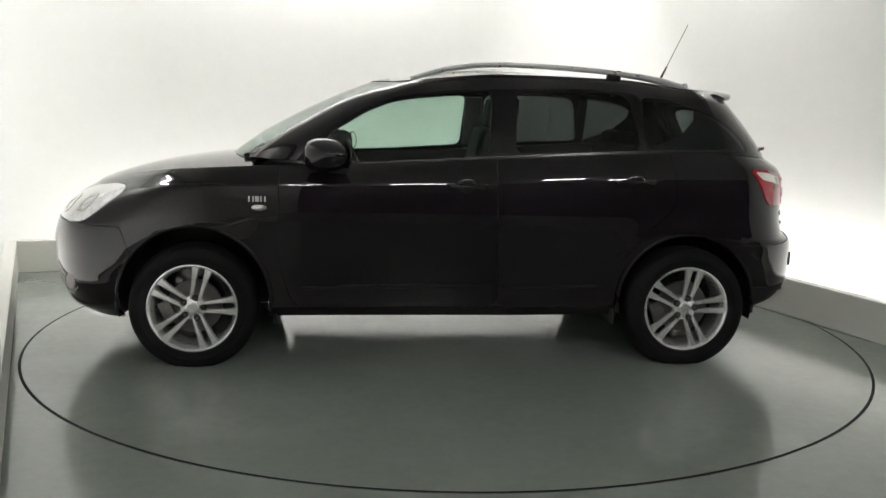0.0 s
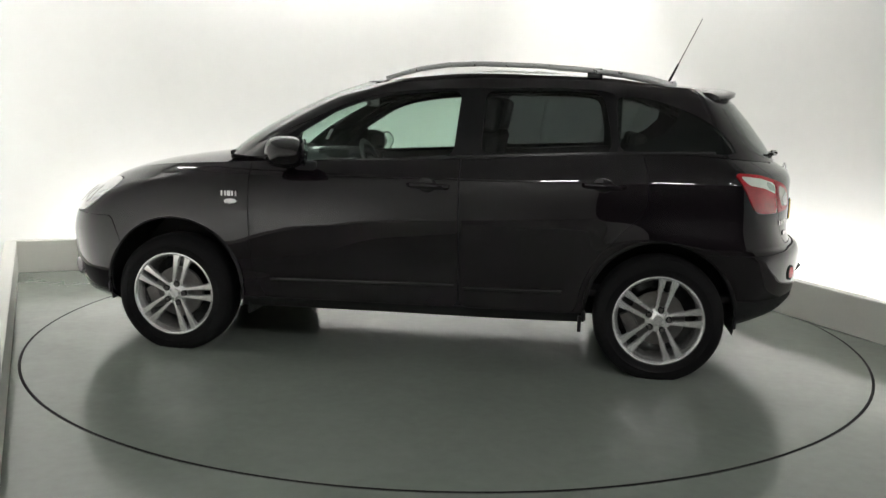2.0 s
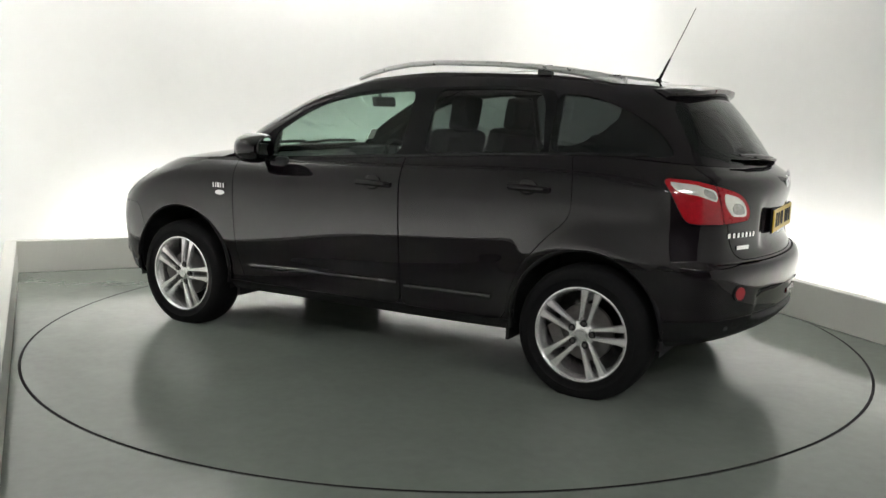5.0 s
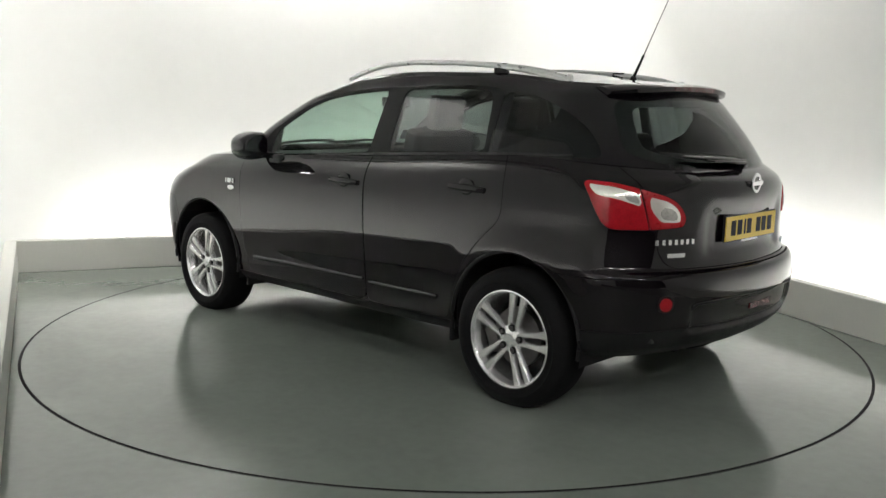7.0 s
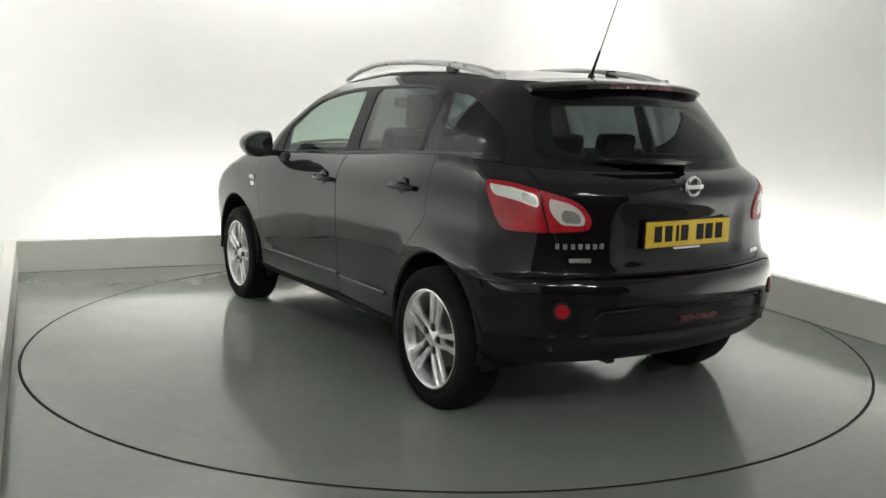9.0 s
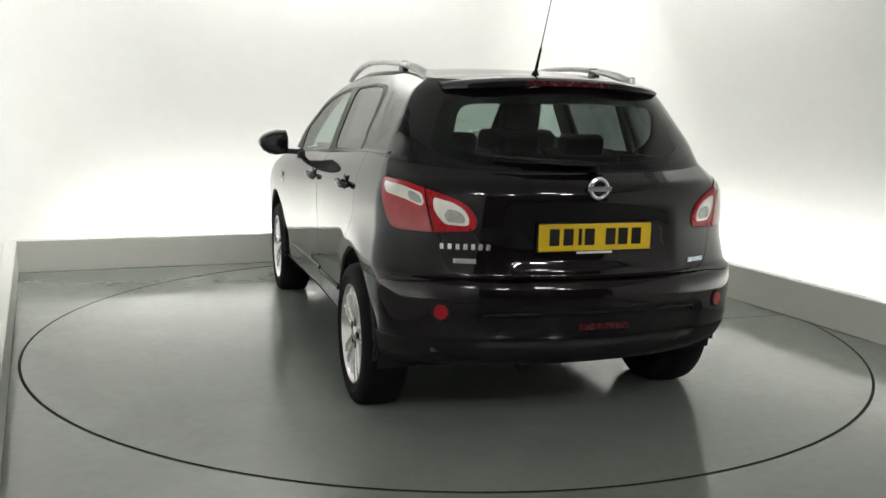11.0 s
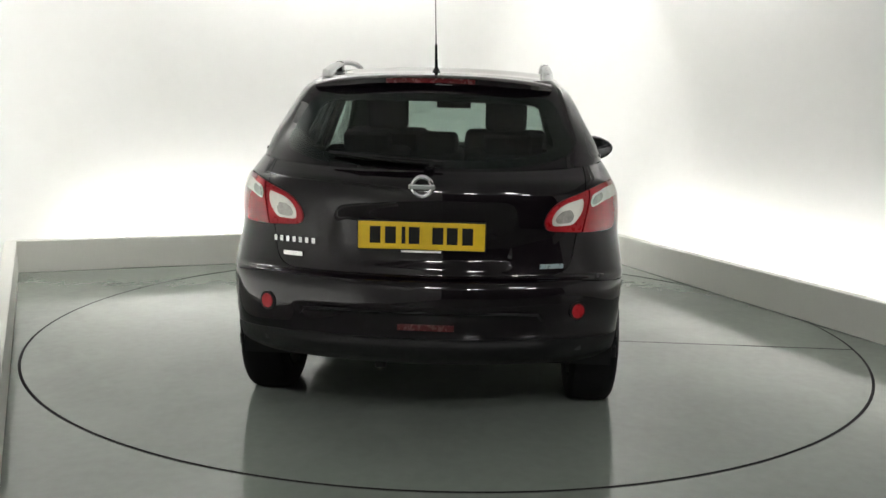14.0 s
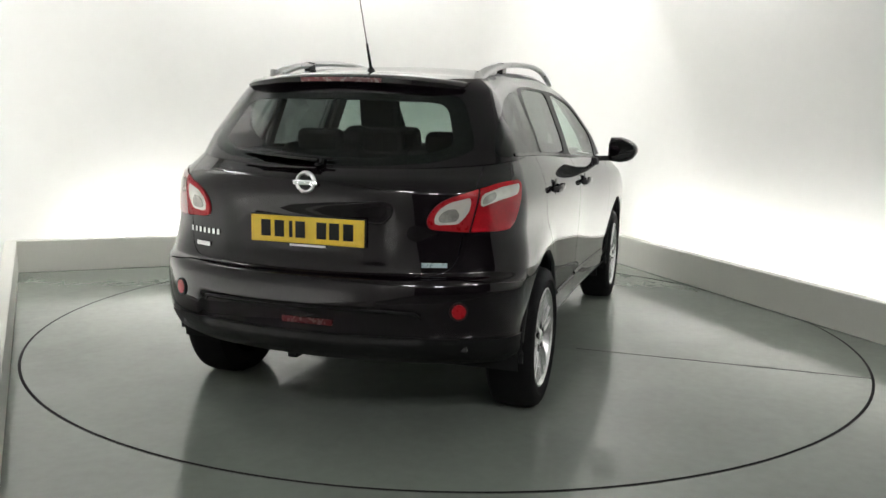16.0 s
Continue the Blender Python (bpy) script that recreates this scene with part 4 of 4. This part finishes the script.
def build_tail(car):
    # spoiler lip over the rear window
    secs = []
    for y in np.linspace(-0.55, 0.55, 25):
        k = abs(y) / 0.60
        drop = 0.045 * k ** 2.4
        back = -1.812 + 0.20 * k ** 4
        end = 1 - 0.9 * max(0, (k - 0.6) / 0.4) ** 1.5
        zt = 1.584 - drop
        mid = 0.6 * back - 0.4 * 1.54
        secs.append([(-1.54, y, zt + 0.004), (mid, y, zt + 0.005), (back + 0.02, y, zt - 0.008), (back, y, zt - 0.018), (back + 0.004, y, zt - 0.020 - 0.020 * end),
                     (back + 0.02, y, zt - 0.022 - 0.030 * end), (mid, y, zt - 0.030 - 0.028 * end), (-1.54, y, zt - 0.03)])
    part("spoiler", loft(secs), M_PAINT, car, smooth=True)
    bl = []
    for y in np.linspace(-0.20, 0.20, 9):
        k = abs(y) / 0.60
        back = -1.8135 + 0.20 * k ** 4
        zt = 1.584 - 0.045 * k ** 2.4
        bl.append([(back + 0.026, y, zt - 0.010), (back - 0.001, y, zt - 0.020), (back + 0.004, y, zt - 0.040), (back + 0.03, y, zt - 0.045)])
    part("high_brake_lamp", loft(bl), M_DARKRED, car, "dark red high-level brake lamp")
    # number plate on its holder
    holder = part("plate_holder", box((0.012, 0.545, 0.126), (-2.146, 0.0, 0.900), 0.004), M_PLASTIC, car)
    plate = part("number_plate", box((0.006, 0.535, 0.116), (-2.1545, 0.0, 0.900), 0.002), M_PLATE, car, "yellow rear number plate with dark characters as bars")
    for y in (0.195, 0.130, 0.075, 0.030, -0.070, -0.130, -0.195):
        wdt = 0.046 if y not in (0.075,) else 0.016
        part("character_bar", box((0.002, wdt, 0.072), (-2.1582, y, 0.902), 0.0), M_PLASTIC, plate)
    part("dealer_strip", box((0.002, 0.17, 0.010), (-2.1495, 0.0, 0.833), 0.0), M_STICKER, car, "thin pale strip under the number plate")
    # chrome round emblem with crossbar
    ring = lathe([(0.030, 0), (0.033, 0.006), (0.040, 0.009), (0.047, 0.006), (0.050, 0), (0.030, 0)], 40)
    bmesh.ops.transform(ring, matrix=pose(-2.163, 0, 1.108, 0, -14, 90), verts=ring.verts)
    em = part("emblem", ring, M_CHROME, car, "round chrome emblem with crossbar", smooth=True)
    part("crossbar", box((0.012, 0.112, 0.022), (-2.168, 0, 1.108), 0.004, rot=(0, -14, 0)), M_CHROME, em)
    # model lettering as bars, smaller plate beneath, and an eco mark on the other side
    for i in range(7):
        y = 0.652 - 0.182 * i / 6
        x, rz = tail_point(y, 0.857, 0.002)
        part("lettering_bar", box((0.004, 0.017, 0.024), (x, y, 0.857), 0.001, rot=(0, 0, rz)), M_BADGE, car, "silver lettering bar")
    x, rz = tail_point(0.565, 0.797, 0.002)
    part("small_badge", box((0.004, 0.098, 0.020), (x, 0.565, 0.797), 0.001, rot=(0, 0, rz)), M_BADGE, car, "small silver badge bar")
    x, rz = tail_point(-0.555, 0.775, 0.002)
    part("eco_badge", box((0.004, 0.110, 0.020), (x, -0.555, 0.775), 0.001, rot=(0, 0, rz)), mat("pale_blue_badge", (0.42, 0.52, 0.55), 0.3, metal=0.4), car, "small pale blue badge bar")
    # rear fog lamp in the bumper step
    part("rear_fog_lamp", box((0.012, 0.24, 0.028), (-2.2165, -0.03, 0.520), 0.004), M_DARKRED, car, "dark red rear fog lamp")
    part("bumper_crease", tube([(-2.10, 0.56, 0.50), (-2.16, 0.50, 0.578), (-2.205, 0.40, 0.588), (-2.243, 0.0, 0.590), (-2.205, -0.40, 0.588), (-2.16, -0.50, 0.578), (-2.10, -0.56, 0.50)], 0.006, 8), M_PLASTIC, car, smooth=True)
    # rear wiper: pivot, arm, blade
    wip = part("rear_wiper", cyl(0.024, 0.03, pose(-2.072, -0.02, 1.192, 0, -60, 0), 20, bevel=0.006), M_TRIM, car, "black rear wiper", smooth=True)
    part("arm", tube([(-2.086, -0.02, 1.200), (-2.080, 0.12, 1.208), (-2.050, 0.30, 1.222)], [0.014, 0.012, 0.007], 10, 0.7), M_TRIM, wip, smooth=True)
    part("blade", tube([(-2.068, -0.08, 1.208), (-2.070, 0.10, 1.216), (-2.046, 0.28, 1.226), (-1.996, 0.42, 1.236)], [0.006, 0.012, 0.012, 0.006], 8), M_TRIM, wip, smooth=True)


# ---------------- cabin ----------------
def pad(size, centre, rot=(0, 0, 0), bevel=0.05):
    return box(size, centre, bevel, 3, rot)


def build_cabin(car):
    part("cabin_floor", box((3.0, 1.40, 0.04), (-0.55, 0, 0.42), 0.01), M_CABIN, car)
    part("load_floor", box((0.85, 1.20, 0.03), (-1.62, 0, 0.80), 0.01), M_FABRIC, car)
    dash = part("dashboard", loft([[(x, y, z) for x, z in ((1.06, 0.75), (1.08, 1.08), (0.98, 1.125), (0.80, 1.110), (0.70, 1.05), (0.68, 0.92), (0.76, 0.75))] for y in np.linspace(-0.70, 0.70, 5)]), M_CABIN, car, "dark grey dashboard", smooth=True)
    part("instrument_hood", pad((0.22, 0.36, 0.07), (0.74, -0.36, 1.12), bevel=0.03), M_CABIN, dash)
    # steering wheel on the right-hand side
    ring = lathe([(0.185 + 0.016 * math.cos(a), 0.016 * math.sin(a)) for a in [2 * math.pi * i / 10 for i in range(11)]], 40)
    bmesh.ops.transform(ring, matrix=pose(0.50, -0.36, 1.03, 0, 24, 0) @ pose(0, 0, 0, 0, 0, 90), verts=ring.verts)
    sw = part("steering_wheel", ring, M_TRIM, car, "black steering wheel", smooth=True)
    part("boss", merge(pad((0.06, 0.15, 0.13), (0.52, -0.36, 1.03), (0, 24, 0), 0.025), pad((0.03, 0.34, 0.04), (0.515, -0.36, 1.03), (0, 24, 0), 0.01)), M_CABIN, sw)
    # seats: front pair, middle bench backs, rear pair folded low
    for x, y, wid, tag in ((-0.10, 0.36, 0.50, "front_seat"), (-0.10, -0.36, 0.50, "front_seat"), (-0.98, 0.36, 0.46, "rear_seat"), (-0.98, -0.36, 0.46, "rear_seat"), (-0.98, 0.0, 0.30, "rear_seat")):
        front = tag == "front_seat"
        base = part(tag, pad((0.50, wid, 0.16), (x + 0.12, y, 0.66), (0, -6, 0)), M_FABRIC, car, "dark grey fabric seat", smooth=True)
        bh = 0.62 if front else 0.54
        part("seat_back", pad((0.13, wid, bh), (x - 0.20, y, 0.70 + bh / 2), (0, -14, 0), 0.055), M_FABRIC, base, smooth=True)
        hz = 0.70 + bh + (0.088 if front else 0.010)
        part("headrest", pad((0.09, 0.25 if wid > 0.4 else 0.22, 0.205 if front else 0.13), (x - 0.305 + (0.03 if not front else 0), y, hz), (0, -10, 0), 0.04), M_FABRIC, base, smooth=True)
        for s in (-0.05, 0.05):
            part("headrest_post", cyl(0.007, 0.12, pose(x - 0.285, y + s, hz - 0.11, 0, -10, 0), 8), M_CHROME, base)
    # interior mirror, headliner, pillar trims
    im = part("interior_mirror", pad((0.035, 0.24, 0.065), (0.42, 0, 1.470), (0, 8, 0), 0.015), M_CABIN, car, "black interior mirror", smooth=True)
    part("mirror_stalk", tube([(0.44, 0, 1.49), (0.47, 0, 1.54)], 0.010, 8), M_CABIN, im)
    part("tax_disc", box((0.003, 0.07, 0.08), (0.86, -0.50, 1.235), 0.0, rot=(0, -28, 0)), M_STICKER, car, "small pale paper disc on the windscreen")
    for s in (1, -1):
        part("pillar_trim", box((0.12, 0.02, 0.36), (-0.315, s * 0.700, 1.35), 0.008, rot=(s * 20, 0, 0)), M_CABIN, car)
        part("pillar_trim", box((0.06, 0.02, 0.32), (-1.115, s * 0.690, 1.36), 0.008, rot=(s * 20, 0, 0)), M_CABIN, car)


def build_headliner(car, up_grid):
    top = up_grid[-2]
    cols = np.linspace(-1, 1, 13)
    g = np.array([[(p[0], p[1] * k * 0.985, p[2] - 0.012 + 0.02 * (1 - k * k)) for k in cols] for p in top if p[0] > -1.70])
    Sheet.of_grid(g, (0, 0, -1)).build("headliner", M_HEADLINER, car, "pale grey headliner", rim=0)


def build_car():
    car = new("car")
    up_grid = build_body(car)
    build_wheels(car)
    build_arch_liners(car)
    build_fittings(car)
    build_cabin(car)
    build_headliner(car, up_grid)
    return tagged(car, "glossy black five-door crossover car parked on the turntable", "car")


car = build_car()


# ---------------- movement ----------------
def motions():
    times = [i * 1.0 for i in range(17)]
    rows_car, rows_table = [], []
    for t in times:
        a = turn_at(t)
        rows_car.append((t, pose(0, 0, 0, 0, 0, a) @ pose(*CAR_OFF, 0)))
        rows_table.append((t, pose(0, 0, 0, 0, 0, a)))
    walk(car, rows_car)
    walk(turntable, rows_table)


motions()
